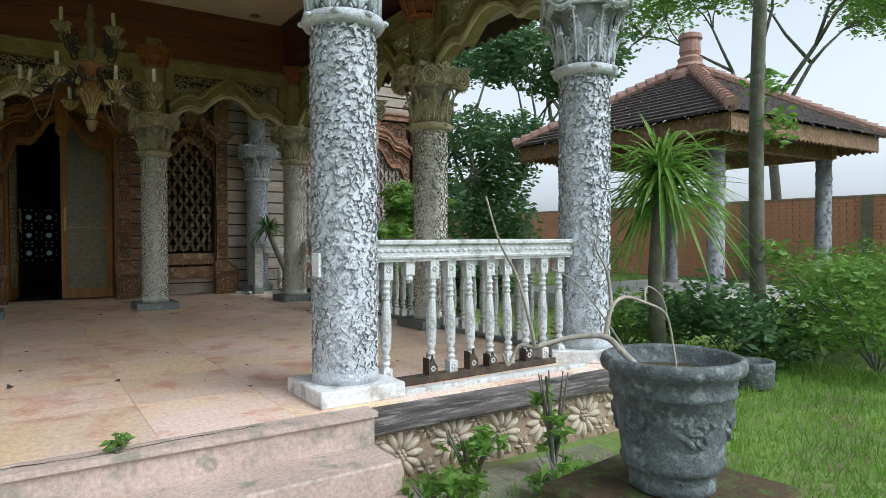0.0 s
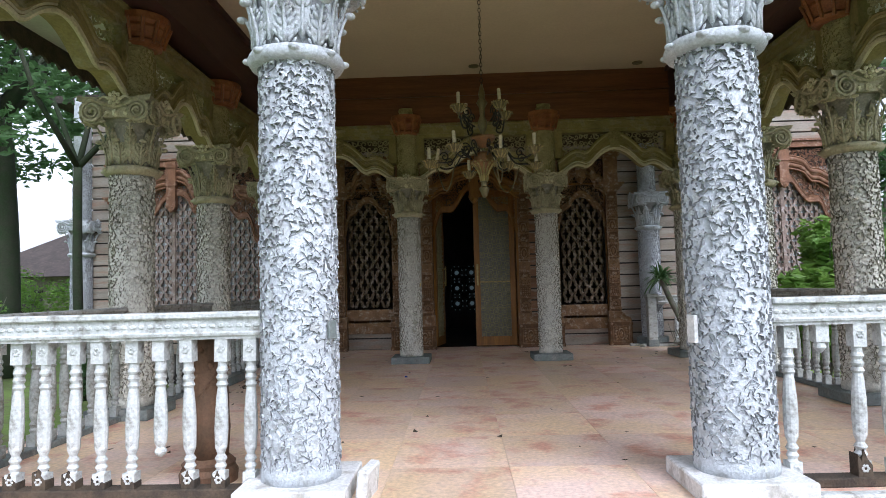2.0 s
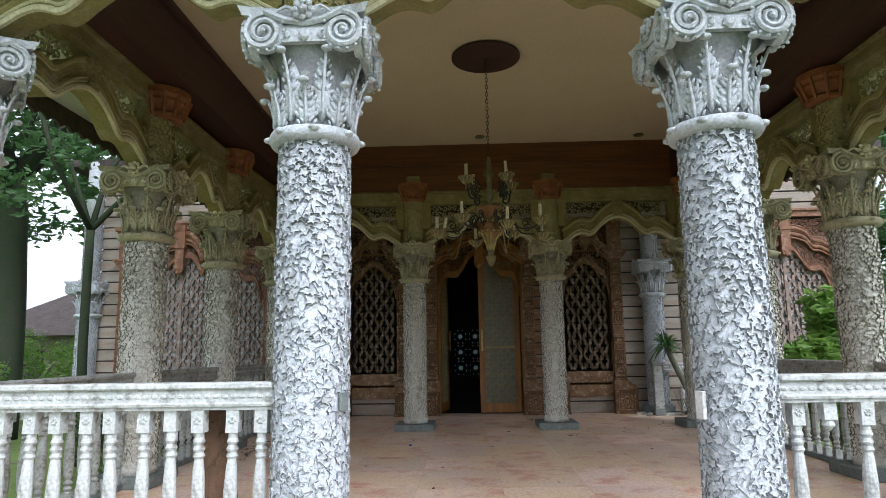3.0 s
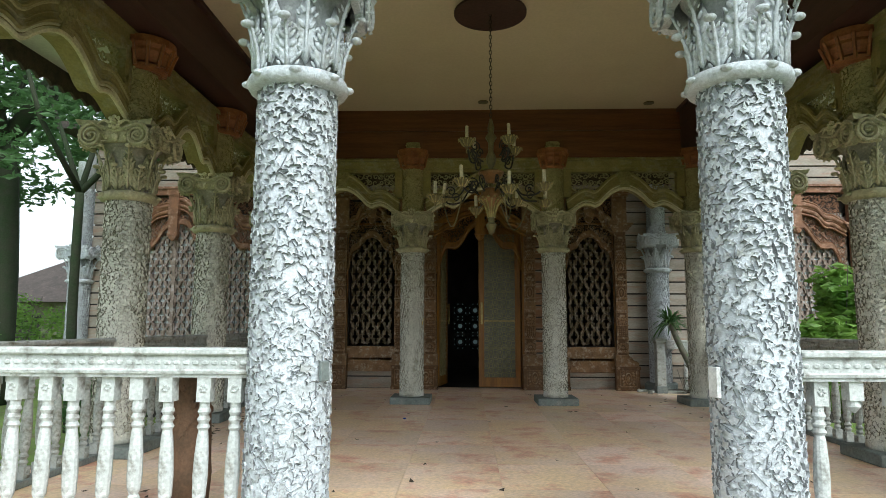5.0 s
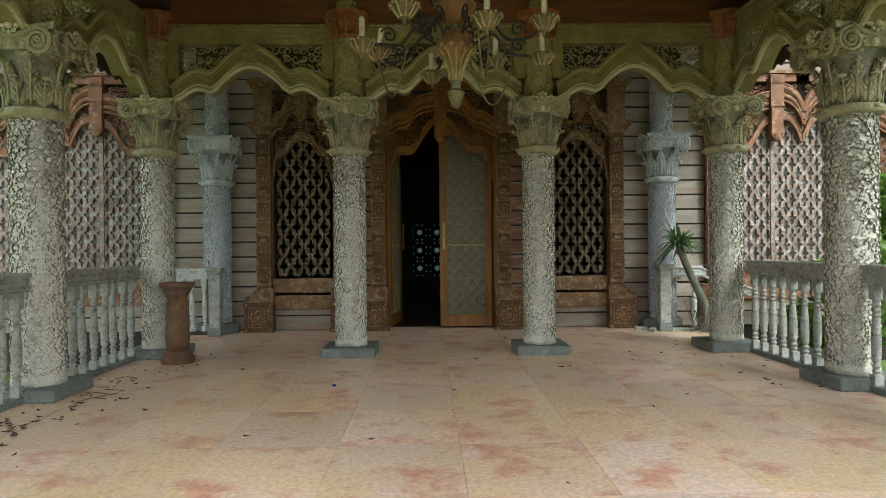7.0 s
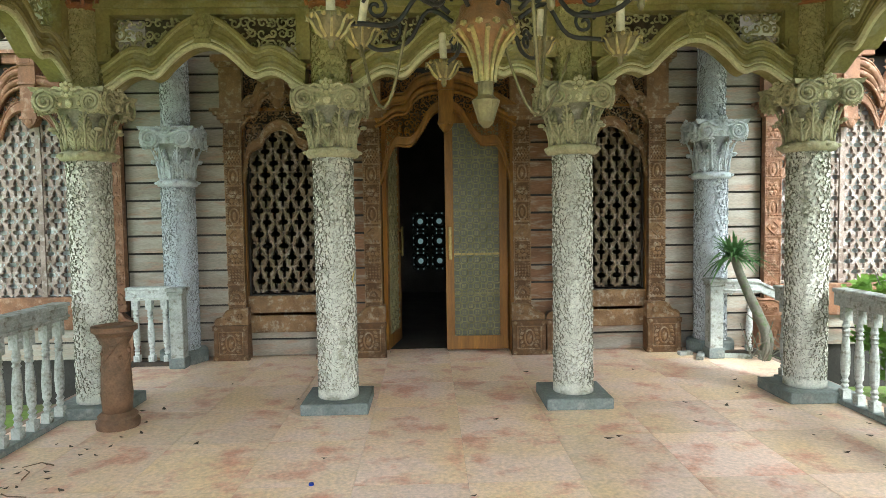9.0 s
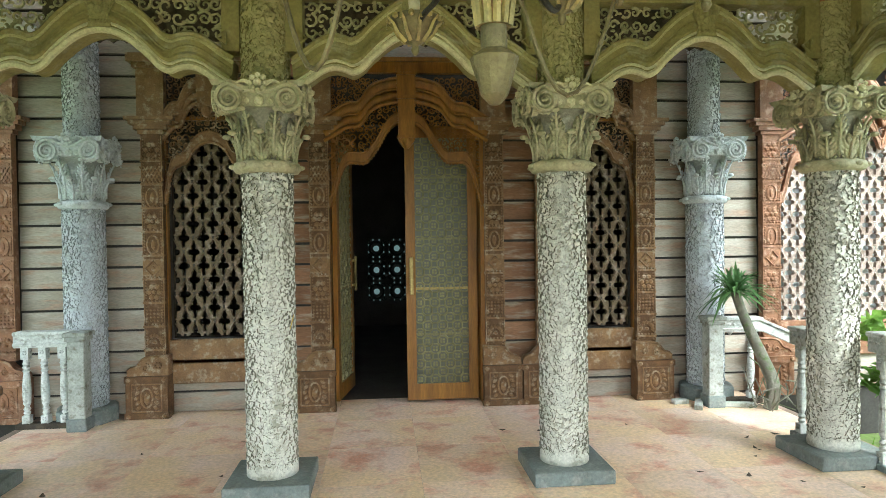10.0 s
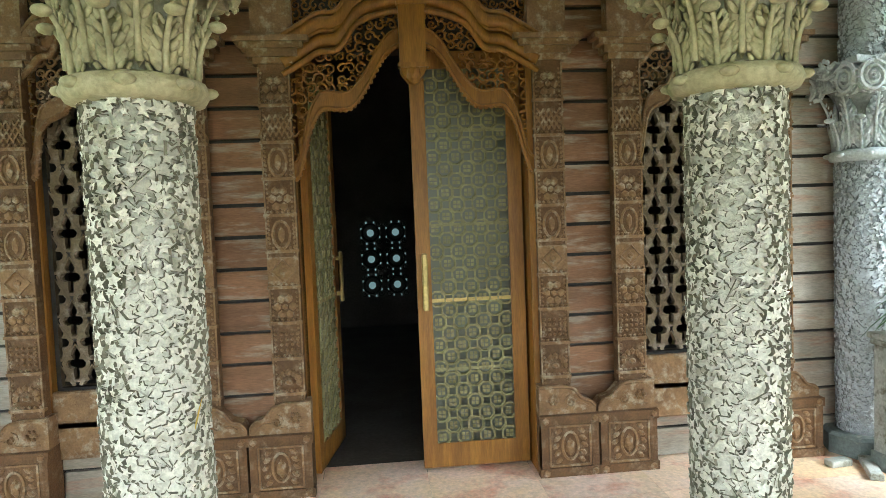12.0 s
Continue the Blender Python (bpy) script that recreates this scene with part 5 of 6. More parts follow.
def chandelier_arm(a, reach, z0, z1, tilt):
    c, s = math.cos(a), math.sin(a)
    bm = bmesh.new()
    line = smooth_line([(0.14, z0), (0.25, z0 + 0.06), (reach * 0.6, z0 - 0.05), (reach * 0.85, z0 - 0.06), (reach, z1)], 5)
    tube(bm, [(r * c, r * s, z) for r, z in line], 0.009, 6)
    tube(bm, [(x * c, x * s, z) for x, _, z in spiral(0.2, z0 + 0.1, 0.06, 1.5, 1, 200)], 0.007, 5)
    tube(bm, [(x * c, x * s, z) for x, _, z in spiral(reach * 0.72, z0 + 0.0, 0.05, 1.4, -1, 20)], 0.007, 5)
    arm = part("arm", bm, IRON, ch, "dark curling iron arm", smooth=True)
    cup = [(0.006, -0.075), (0.013, -0.06), (0.01, -0.045), (0.03, -0.035), (0.054, -0.01), (0.066, 0.018), (0.078, 0.036), (0.07, 0.04), (0.03, 0.03)]
    bm = lathe(bmesh.new(), cup, 18, (reach * c, reach * s, z1))
    cup_ob = part("drip_cup", bm, BRONZE, arm, "tarnished brass leaf cup", smooth=True)
    bm = bmesh.new()
    for q in range(9):
        e = 2 * math.pi * q / 9
        ce, se = math.cos(e), math.sin(e)
        tube(bm, [(reach * c + r * ce, reach * s + r * se, z1 + z) for r, z in ((0.03, -0.036), (0.055, -0.012), (0.07, 0.016), (0.088, 0.03), (0.09, 0.012))], 0.0075, 4, 0.004)
        ball(bm, (reach * c + 0.079 * math.cos(e + 0.35), reach * s + 0.079 * math.sin(e + 0.35), z1 + 0.03), 0.011)
    part("leaf_ribs", bm, GILT, cup_ob, "gilded leaf ribs")
    bm = lathe(bmesh.new(), [(0.017, 0), (0.017, 0.125), (0.012, 0.13)], 12)
    bmesh.ops.transform(bm, matrix=pose(reach * c, reach * s, z1 + 0.045, tilt, tilt * 0.7, 0), verts=bm.verts)
    part("candle", bm, CANDLE, arm, "ivory candle tube")


for i in range(8):
    chandelier_arm(2 * math.pi * i / 8 + 0.25, 0.58, 0.42, 0.42 if i % 2 else 0.34, (0, 4, -3, 16, 0, -5, 2, 0)[i])
for i in range(4):
    chandelier_arm(2 * math.pi * i / 4 + 0.6, 0.3, 0.78, 0.9, (0, 3, 0, -4)[i])
for i in range(3):
    a = 2.1 * i + 0.7
    p, q = Vector((0.52 * math.cos(a), 0.52 * math.sin(a), 0.36)), Vector((0.3 * math.cos(a + 0.5), 0.3 * math.sin(a + 0.5), 0.38))
    part("hanging_cord", tube(bmesh.new(), [p.lerp(q, f / 10) + Vector((0, 0, -0.28 * math.sin(math.pi * f / 10))) for f in range(11)], 0.0065, 5), BRONZE, ch, "loose hanging cord loop")
for x, y in ((2.45, 9.1), (-2.45, 9.1), (0.0, 9.0)):
    dl = thing("downlight", (x, y, CEILING), "small dark recessed ceiling downlight", "downlight", "ceiling downlights")
    part("ring", lathe(bmesh.new(), [(0.06, -0.012), (0.075, -0.012), (0.078, 0.002), (0.055, 0.002)], 18), BRONZE, dl)
    part("lens", lathe(bmesh.new(), [(0.055, -0.006), (0.055, 0.001)], 18), IRON, dl)

# ---- carved flower panel beside the steps ----
skirt = bpy.data.objects["stone_skirt"]
bm = bmesh.new()
ball(bm, (0, 0, 0), 1, fine=2)
petal = bpy.data.meshes.new("petal")
bm.to_mesh(petal)
bm.free()
petal.materials.append(FLOWERM)
petal.polygons.foreach_set("use_smooth", [True] * len(petal.polygons))


def petals(cx, cz, r, n, y=2.88):
    for i in range(n):
        a = 2 * math.pi * i / n + rng.uniform(-0.05, 0.05)
        ob = new("petal", petal)
        ob.parent = skirt
        ob.matrix_basis = Matrix.Translation((cx + r * 0.64 * math.cos(a), y, cz + r * 0.64 * math.sin(a))) @ Matrix.Rotation(-a, 4, "Y") @ Matrix.Diagonal((r * 0.37, 0.03, r * 0.15, 1))
    for i in range(7):
        a = 2 * math.pi * i / 6
        k = 0 if i == 6 else r * 0.16
        ob = new("petal", petal)
        ob.parent = skirt
        ob.matrix_basis = Matrix.Translation((cx + k * math.cos(a), y - 0.012, cz + k * math.sin(a))) @ Matrix.Diagonal((r * 0.075, 0.022, r * 0.075, 1))


for k in range(6):
    petals(1.42 + 0.41 * k, 0.19 + (0.03 if k % 2 else 0), 0.175, 12)
for k in range(5):
    petals(1.62 + 0.41 * k, 0.325, 0.07, 6)
    petals(1.62 + 0.41 * k, 0.07, 0.07, 6)
petals(1.24, 0.3, 0.07, 6)
tagged(part("floor_edge", boxed(1.48, 3.15, 2.92, 2.99, 0.545, 0.585, bevel=0.005), RAILM), "white stone lip along the porch floor", "floor edge", kind="structure")

# broken plinth corner and switch plate
bx = part("plinth_shard", boxed(-0.03, 0.03, -0.14, 0.1, 0, 0.17, bevel=0.01), PLINTH_W)
bx.matrix_basis = pose(-0.80, 3.14, FLOOR + 0.001, 0, 6, -8)
tagged(bx, "loose broken white plinth slab leaning by the column", "rubble")
sw = part("switch_plate", boxed(-0.035, 0.035, -0.012, 0.012, 0, 0.15, bevel=0.004), PLINTH_W, fb, "pale switch plate on the shaft")
sw.matrix_basis = pose(-0.218, -0.06, 0.78, 0, 0, -75)
sw2 = part("metal_plate", boxed(-0.03, 0.03, -0.01, 0.01, 0, 0.1, bevel=0.004), PLINTH_G, fa, "small grey metal plate on the shaft")
sw2.matrix_basis = pose(0.2, -0.1, 0.85, 0, 0, 62)

# ---- pot on its block ----
bl = part("moss_block", boxed(-0.36, 0.36, -0.36, 0.36, 0, 0.62, bevel=0.02), MOSS)
bl.matrix_basis = pose(1.5, 0.9, 0, 0, 0, 8)
tagged(bl, "brown mossy concrete block under the pot", "block")
pot = thing("plant_pot", (1.5, 0.9, 0.622), "large grey concrete flower pot with relief leaves", "pot")
prof = [(0.165, 0), (0.185, 0.01), (0.185, 0.05), (0.175, 0.07), (0.21, 0.1), (0.225, 0.13), (0.215, 0.15), (0.245, 0.32), (0.262, 0.42), (0.274, 0.425), (0.266, 0.44), (0.275, 0.5), (0.305, 0.515), (0.312, 0.54), (0.305, 0.565), (0.285, 0.575), (0.27, 0.56), (0.262, 0.48), (0.05, 0.46)]
part("body", lathe(bmesh.new(), prof, 40), POTM, pot, smooth=True)
pot.scale = (0.86, 0.86, 0.88)
bm = bmesh.new()
for k in range(6):
    a0 = 2 * math.pi * k / 6
    for i, (da, z, sz) in enumerate(((0, 0.3, 0.03), (0.13, 0.33, 0.03), (-0.13, 0.33, 0.03), (0.22, 0.28, 0.026), (-0.22, 0.28, 0.026), (0.08, 0.25, 0.024), (-0.08, 0.25, 0.024), (0.3, 0.33, 0.02), (-0.3, 0.33, 0.02))):
        a = a0 + da
        r = 0.215 + (z - 0.15) * 0.18
        ball(bm, (r * math.cos(a), r * math.sin(a), z), sz, 0.6, 1.4, 0.7, turn=Matrix.Rotation(a, 4, "Z") @ Matrix.Rotation(da * 6 + i, 4, "X"))
part("relief_leaves", bm, POTM, pot, "leaf and bow relief")
part("soil", lathe(bmesh.new(), [(0.262, 0.485), (0.26, 0.49)], 30), MOSS, pot)
fg = thing("bare_shrub", (1.5, 0.9, 1.04), "bare pale branching shrub growing in the pot", "shrub")
bm = bmesh.new()
tube(bm, smooth_line([(-0.1, 0.02, 0), (-0.2, 0.06, 0.1), (-0.24, 0.12, 0.16), (-0.36, 0.18, 0.16), (-0.5, 0.22, 0.13)], 5), 0.014, 7, 0.009)
tube(bm, smooth_line([(-0.5, 0.22, 0.13), (-0.54, 0.2, 0.22), (-0.62, 0.18, 0.4), (-0.72, 0.15, 0.52), (-0.8, 0.12, 0.67)], 4), 0.008, 5, 0.003)
tube(bm, smooth_line([(-0.5, 0.22, 0.13), (-0.56, 0.24, 0.14), (-0.6, 0.25, 0.07), (-0.63, 0.25, 0.12)], 4), 0.008, 5, 0.003)
tube(bm, smooth_line([(-0.24, 0.12, 0.15), (-0.2, 0.12, 0.27), (-0.1, 0.14, 0.3), (0.03, 0.15, 0.27), (0.12, 0.12, 0.22), (0.14, 0.1, 0.1), (0.1, 0.05, 0.0)], 4), 0.009, 5, 0.004)
tube(bm, smooth_line([(-0.2, 0.12, 0.25), (-0.18, 0.16, 0.4), (-0.2, 0.2, 0.5), (-0.15, 0.2, 0.6)], 4), 0.008, 5, 0.003)
tube(bm, smooth_line([(0.03, 0.15, 0.27), (0.1, 0.2, 0.33), (0.2, 0.2, 0.28), (0.22, 0.18, 0.16)], 4), 0.005, 5, 0.002)
tube(bm, smooth_line([(-0.16, 0.05, 0.0), (-0.13, 0.12, 0.1), (-0.26, 0.22, 0.34), (-0.36, 0.3, 0.42)], 4), 0.006, 5, 0.002)
part("branch", bm, mat("pale_twig_bark", (0.42, 0.38, 0.31), (0.3, 0.27, 0.22), 0.8, 8, 0.3, 60), fg, smooth=True)
rp = part("ring_pot", lathe(bmesh.new(), [(0.2, 0), (0.24, 0.05), (0.25, 0.3), (0.25, 0.34), (0.21, 0.34), (0.2, 0.2)], 26), POTM, smooth=True)
rp.location = (5.75, 3.1, 0)
rp.scale = (0.85, 0.85, 0.85)
tagged(rp, "low round weathered concrete pot on the grass", "pot")


# ---- planting ----
def foliage(name, clumps, count, size, material, parent=None, label="", seed=1, flat=0.35):
    """Many small folded leaves scattered over clumps (x, y, z, radius), thicker towards the outside."""
    r = np.random.default_rng(seed)
    c = np.array(clumps, float)
    wgt = c[:, 3] ** 2
    pick = r.choice(len(c), count, p=wgt / wgt.sum())
    d = r.normal(size=(count, 3))
    d /= np.linalg.norm(d, axis=1)[:, None]
    d[:, 2] *= 0.75
    p = c[pick, :3] + d * (c[pick, 3] * r.uniform(0.45, 1.08, count))[:, None]
    a = r.normal(size=(count, 3))
    a[:, 2] *= flat
    a /= np.linalg.norm(a, axis=1)[:, None]
    b = np.cross(a, r.normal(size=(count, 3)))
    b /= np.linalg.norm(b, axis=1)[:, None]
    s = (size * r.uniform(0.6, 1.3, count))[:, None]
    up = np.cross(a, b) * s * 0.12
    v = np.stack([p - a * s, p + b * s * 0.42 + up, p + a * s, p - b * s * 0.42 + up], axis=1).reshape(-1, 3)
    v[:, 2] = np.maximum(v[:, 2], 0.01)
    f = [(4 * i, 4 * i + 1, 4 * i + 2, 4 * i + 3) for i in range(count)]
    return raw(name, v, f, material, parent, label)


def limbs(bm, root, tip, r0, g, depth, ends):
    root, tip = Vector(root), Vector(tip)
    mid = root.lerp(tip, 0.5) + Vector((g.uniform(-1, 1), g.uniform(-1, 1), g.uniform(-0.3, 0.6))) * (tip - root).length * 0.1
    tube(bm, [root, mid, tip], r0, 6, r0 * 0.55)
    if depth == 0:
        ends.append(tip)
        return
    for k in range(g.choice((2, 3))):
        ln = (tip - root).length * g.uniform(0.5, 0.75)
        way = ((tip - root).normalized() + Vector((g.uniform(-1, 1), g.uniform(-1, 1), g.uniform(-0.3, 0.7))) * 0.8).normalized()
        limbs(bm, tip, tip + way * ln, r0 * 0.55, g, depth - 1, ends)


def tree(at, height, trunk_r, seed, leaf, count, size, clump, label, bark=None, fork=0.5, depth=2, extra=()):
    t = thing("tree", at, label, "tree", "garden trees")
    g = random.Random(seed)
    bm, ends = bmesh.new(), []
    top = Vector((g.uniform(-0.3, 0.3), g.uniform(-0.3, 0.3), height * fork))
    tube(bm, smooth_line([(0, 0, 0), (g.uniform(-0.1, 0.1), g.uniform(-0.1, 0.1), height * fork * 0.5), tuple(top)], 4), trunk_r, 9, trunk_r * 0.75)
    for k in range(4):
        a = 2 * math.pi * k / 4 + g.uniform(-0.5, 0.5)
        limbs(bm, top, top + Vector((math.cos(a) * 0.6, math.sin(a) * 0.6, 1)).normalized() * height * (1 - fork) * 0.6, trunk_r * 0.6, g, depth - 1, ends)
    part("trunk", bm, bark or BARK, t, smooth=True)
    cl = [(e.x, e.y, e.z, clump * g.uniform(0.7, 1.3)) for e in ends] + list(extra)
    foliage("crown", cl, count, size, leaf, t, "uneven leafy crown", seed)
    return t


def shrub(at, r, h, count, size, leaf, seed, label):
    g = random.Random(seed)
    t = thing("shrub", at, label, "shrub", "garden shrubs")
    for k in range(7):
        a = g.uniform(0, 6.28)
        bm = tube(bmesh.new(), [(0, 0, 0), (r * 0.4 * math.cos(a), r * 0.4 * math.sin(a), h * 0.5), (r * 0.8 * math.cos(a), r * 0.8 * math.sin(a), h * 0.9)], 0.015, 5, 0.005)
        part("stem", bm, BARK, t)
    cl = [(g.uniform(-r, r) * 0.7, g.uniform(-r, r) * 0.7, h * g.uniform(0.25, 0.85), r * g.uniform(0.25, 0.5)) for _ in range(12)]
    foliage("leaves", cl, count, size, leaf, t, "", seed)
    return t


tree((13.5, 17.5, 0), 7.5, 0.18, 11, LEAF_D, 16000, 0.13, 0.9, "dense dark green garden tree behind the porch", depth=3, fork=0.25, extra=[(0.4 * math.cos(k), 0.9 * math.sin(k * 2), 1.2 + 0.5 * k, 1.5 - 0.06 * k) for k in range(9)])
tree((10.5, 17.0, 0), 5.2, 0.14, 12, LEAF_D, 9000, 0.12, 0.8, "dark green bushy tree beside the house", depth=3, fork=0.2, extra=[(0.5 * math.cos(2 * k), 0.6 * math.sin(k), 0.8 + 0.5 * k, 1.2) for k in range(6)])
for x, y, s in ((24, 13, 21), (26, 6, 22), (20, 20, 23), (25, -2, 24)):
    tree((x, y, 0), 11.5, 0.22, s, LEAF_L, 9000, 0.14, 1.25, "tall airy tree with thin spreading branches", depth=4, fork=0.45)
tree((8.0, 4.35, 0), 7.5, 0.11, 31, LEAF_L, 500, 0.09, 0.35, "slim pale trunk with sparse leaves", fork=0.85, depth=1, extra=[(0.25, -0.1, 3.1, 0.35), (0.3, 0.1, 3.7, 0.3), (0.2, 0, 1.4, 0.3)])
tree((15, 1.8, 0), 4.2, 0.1, 35, LEAF_L, 5000, 0.12, 0.7, "round leafy green tree by the brick wall", depth=2, fork=0.4)
tree((-10.1, 13.1, 0), 9.0, 0.34, 41, LEAF_D, 9000, 0.12, 0.8, "forked mossy dark tree beside the house", bark=BARK_D, fork=0.62, depth=3, extra=[(1.3 * math.cos(2.4 * k) + 0.6, 1.3 * math.sin(2.4 * k), 4.6 + 0.25 * k, 0.75) for k in range(12)])
tree((-6.45, 9.9, 0), 7.5, 0.085, 42, LEAF_D, 3500, 0.11, 0.6, "thin dark tree with spreading twigs", bark=BARK_D, fork=0.5, depth=3, extra=[(0.9 * math.cos(2.4 * k), 0.9 * math.sin(2.4 * k), 4.5 + 0.2 * k, 0.4) for k in range(8)])
tree((-11.5, 12.0, 0), 8.0, 0.2, 43, LEAF_D, 5000, 0.13, 0.9, "dark garden tree beyond the railing", bark=BARK_D, fork=0.4, depth=3)
for k, (x, y, r, h, c, m) in enumerate(((5.0, 9.2, 0.9, 2.8, 2600, LEAF_L), (4.9, 7.3, 0.65, 1.7, 1500, LEAF_D), (5.2, 10.6, 0.6, 1.7, 900, LEAF_L), (6.5, 5.4, 0.9, 0.9, 1800, LEAF_L), (7.6, 2.7, 1.2, 1.3, 3200, LEAF_L), (8.8, 1.0, 1.3, 1.4, 3200, LEAF_L), (6.7, 3.9, 1.0, 0.95, 2600, LEAF_D), (9.6, 3.0, 1.3, 1.4, 3000, LEAF_L), (10.8, 0.4, 1.3, 1.4, 2200, LEAF_L), (12.5, 3.0, 1.1, 1.2, 1600, LEAF_L), (14, 13, 1.3, 1.4, 1200, LEAF_L), (-9.2, 11.0, 0.8, 1.9, 1500, LEAF_L), (-5.2, 8.6, 0.6, 1.0, 900, LEAF_D), (-10.5, 9.5, 1.0, 1.2, 1200, LEAF_L), (17, 6, 1.2, 1.5, 1200, LEAF_L), (-11.5, 15.5, 1.6, 2.6, 2600, LEAF_L), (-14.2, 17.5, 1.8, 2.9, 2600, LEAF_L), (-9.3, 14.8, 0.9, 2.4, 1500, LEAF_L), (18, 10, 1.3, 1.4, 1200, LEAF_L))):
    shrub((x, y, 0), r, h, c, 0.1 if k < 3 else 0.06, m, 200 + k, "leafy green garden shrub" if m is LEAF_L else "dark green garden shrub")
# weeds by the steps and in the crack of the floor
for k, (x, y, z, r, h, c) in enumerate(((1.75, 2.55, 0.0, 0.2, 0.4, 130), (1.3, 2.2, 0.0, 0.22, 0.3, 150), (2.35, 2.45, 0.0, 0.13, 0.75, 110), (-0.2, 2.74, FLOOR, 0.07, 0.08, 40), (2.1, 2.1, 0.0, 0.22, 0.28, 120))):
    w = shrub((x, y, z), r, h, c, 0.05 if z == 0 else 0.028, LEAF_L, 300 + k, "small green weed sprouting from the stone")
    w.name = "weed"
# spiky palm beside the corner column
pm = thing("palm", (5.75, 4.25, 0), "spiky green palm with a thin bare trunk", "palm")
part("trunk", tube(bmesh.new(), [(0, 0, 0), (-0.06, 0.03, 1.1), (0.0, 0.0, 2.35)], 0.1, 9, 0.07), BARK, pm, smooth=True)
V, F = [], []
g = random.Random(9)
for i in range(230):
    a, e = g.uniform(0, 6.283), g.uniform(-0.6, 1.5)
    blade(V, F, (0.05 * math.cos(a), 0.05 * math.sin(a), 2.3 + g.uniform(-0.3, 0.25)), (math.cos(a), math.sin(a), e), g.uniform(0.8, 1.25), 0.026, g.uniform(0.2, 0.8), g)
raw("fronds", V, F, LEAF_L, pm, "long narrow green leaves")
# lawn
g = np.random.default_rng(5)
n = 70000
px = np.concatenate([g.uniform(1.6, 7.5, n // 2), g.uniform(1.6, 20, n // 4), g.uniform(-13, -4.0, n // 4)])
py = np.concatenate([g.uniform(-2.5, 5.5, n // 2), g.uniform(-4, 16, n // 4), g.uniform(2, 14, n // 4)])
keep = ~((px < 3.9) & (py > 2.5)) & ~((px < 3.0) & (px > 0) & (py < 2.75) & (py > 0.2) & (g.random(n) < 0.6)) & ~((px < 7.3) & (px > -8) & (py > 11.3))
px, py = px[keep], py[keep]
n = len(px)
a, h = g.uniform(0, 6.283, n), g.uniform(0.03, 0.12, n)
w = 0.006 + 0.004 * (np.hypot(px, py) > 7)
b = np.stack([px, py, np.zeros(n)], 1)
s = np.stack([np.cos(a), np.sin(a), np.zeros(n)], 1) * w[:, None]
t = b + np.stack([g.normal(0, 0.03, n), g.normal(0, 0.03, n), h], 1)
lawn = raw("grass", np.stack([b - s, b + s, t], 1).reshape(-1, 3), [(3 * i, 3 * i + 1, 3 * i + 2) for i in range(n)], GRASSM)
tagged(lawn, "short uneven green lawn grass", "grass", kind="stuff")

# ---- gazebo ----
gz = thing("gazebo", (12.25, 8.5, 0), "open garden gazebo with a weathered tiled hip roof", "gazebo")
part("base_slab", boxed(-3.0, 3.0, -3.0, 3.0, 0, 0.34, bevel=0.02), FLWHITE, gz, "white concrete base")
E0, HALF, APEX = 3.72, 2.85, 5.35
gp = None
for sx in (-1, 1):
    for sy in (-1, 1):
        p = part("post", lathe(bmesh.new(), [(0.21, 0.34), (0.21, 0.44), (0.16, 0.46), (0.155, 3.4)], 18), CREV_W, gz, "grey carved post", smooth=True)
        p.location = (sx * 1.98, sy * 1.98, 0)
        me = vine_mesh(0.155, 2.8, 77, 130, 0.06)
        me.materials.append(EDGE_W)
        me.materials.append(CREV_W)
        v = new("vine_relief", me)
        v.parent, v.location = p, (0, 0, 0.5)
        v["kind"] = "stuff"
bm = bmesh.new()
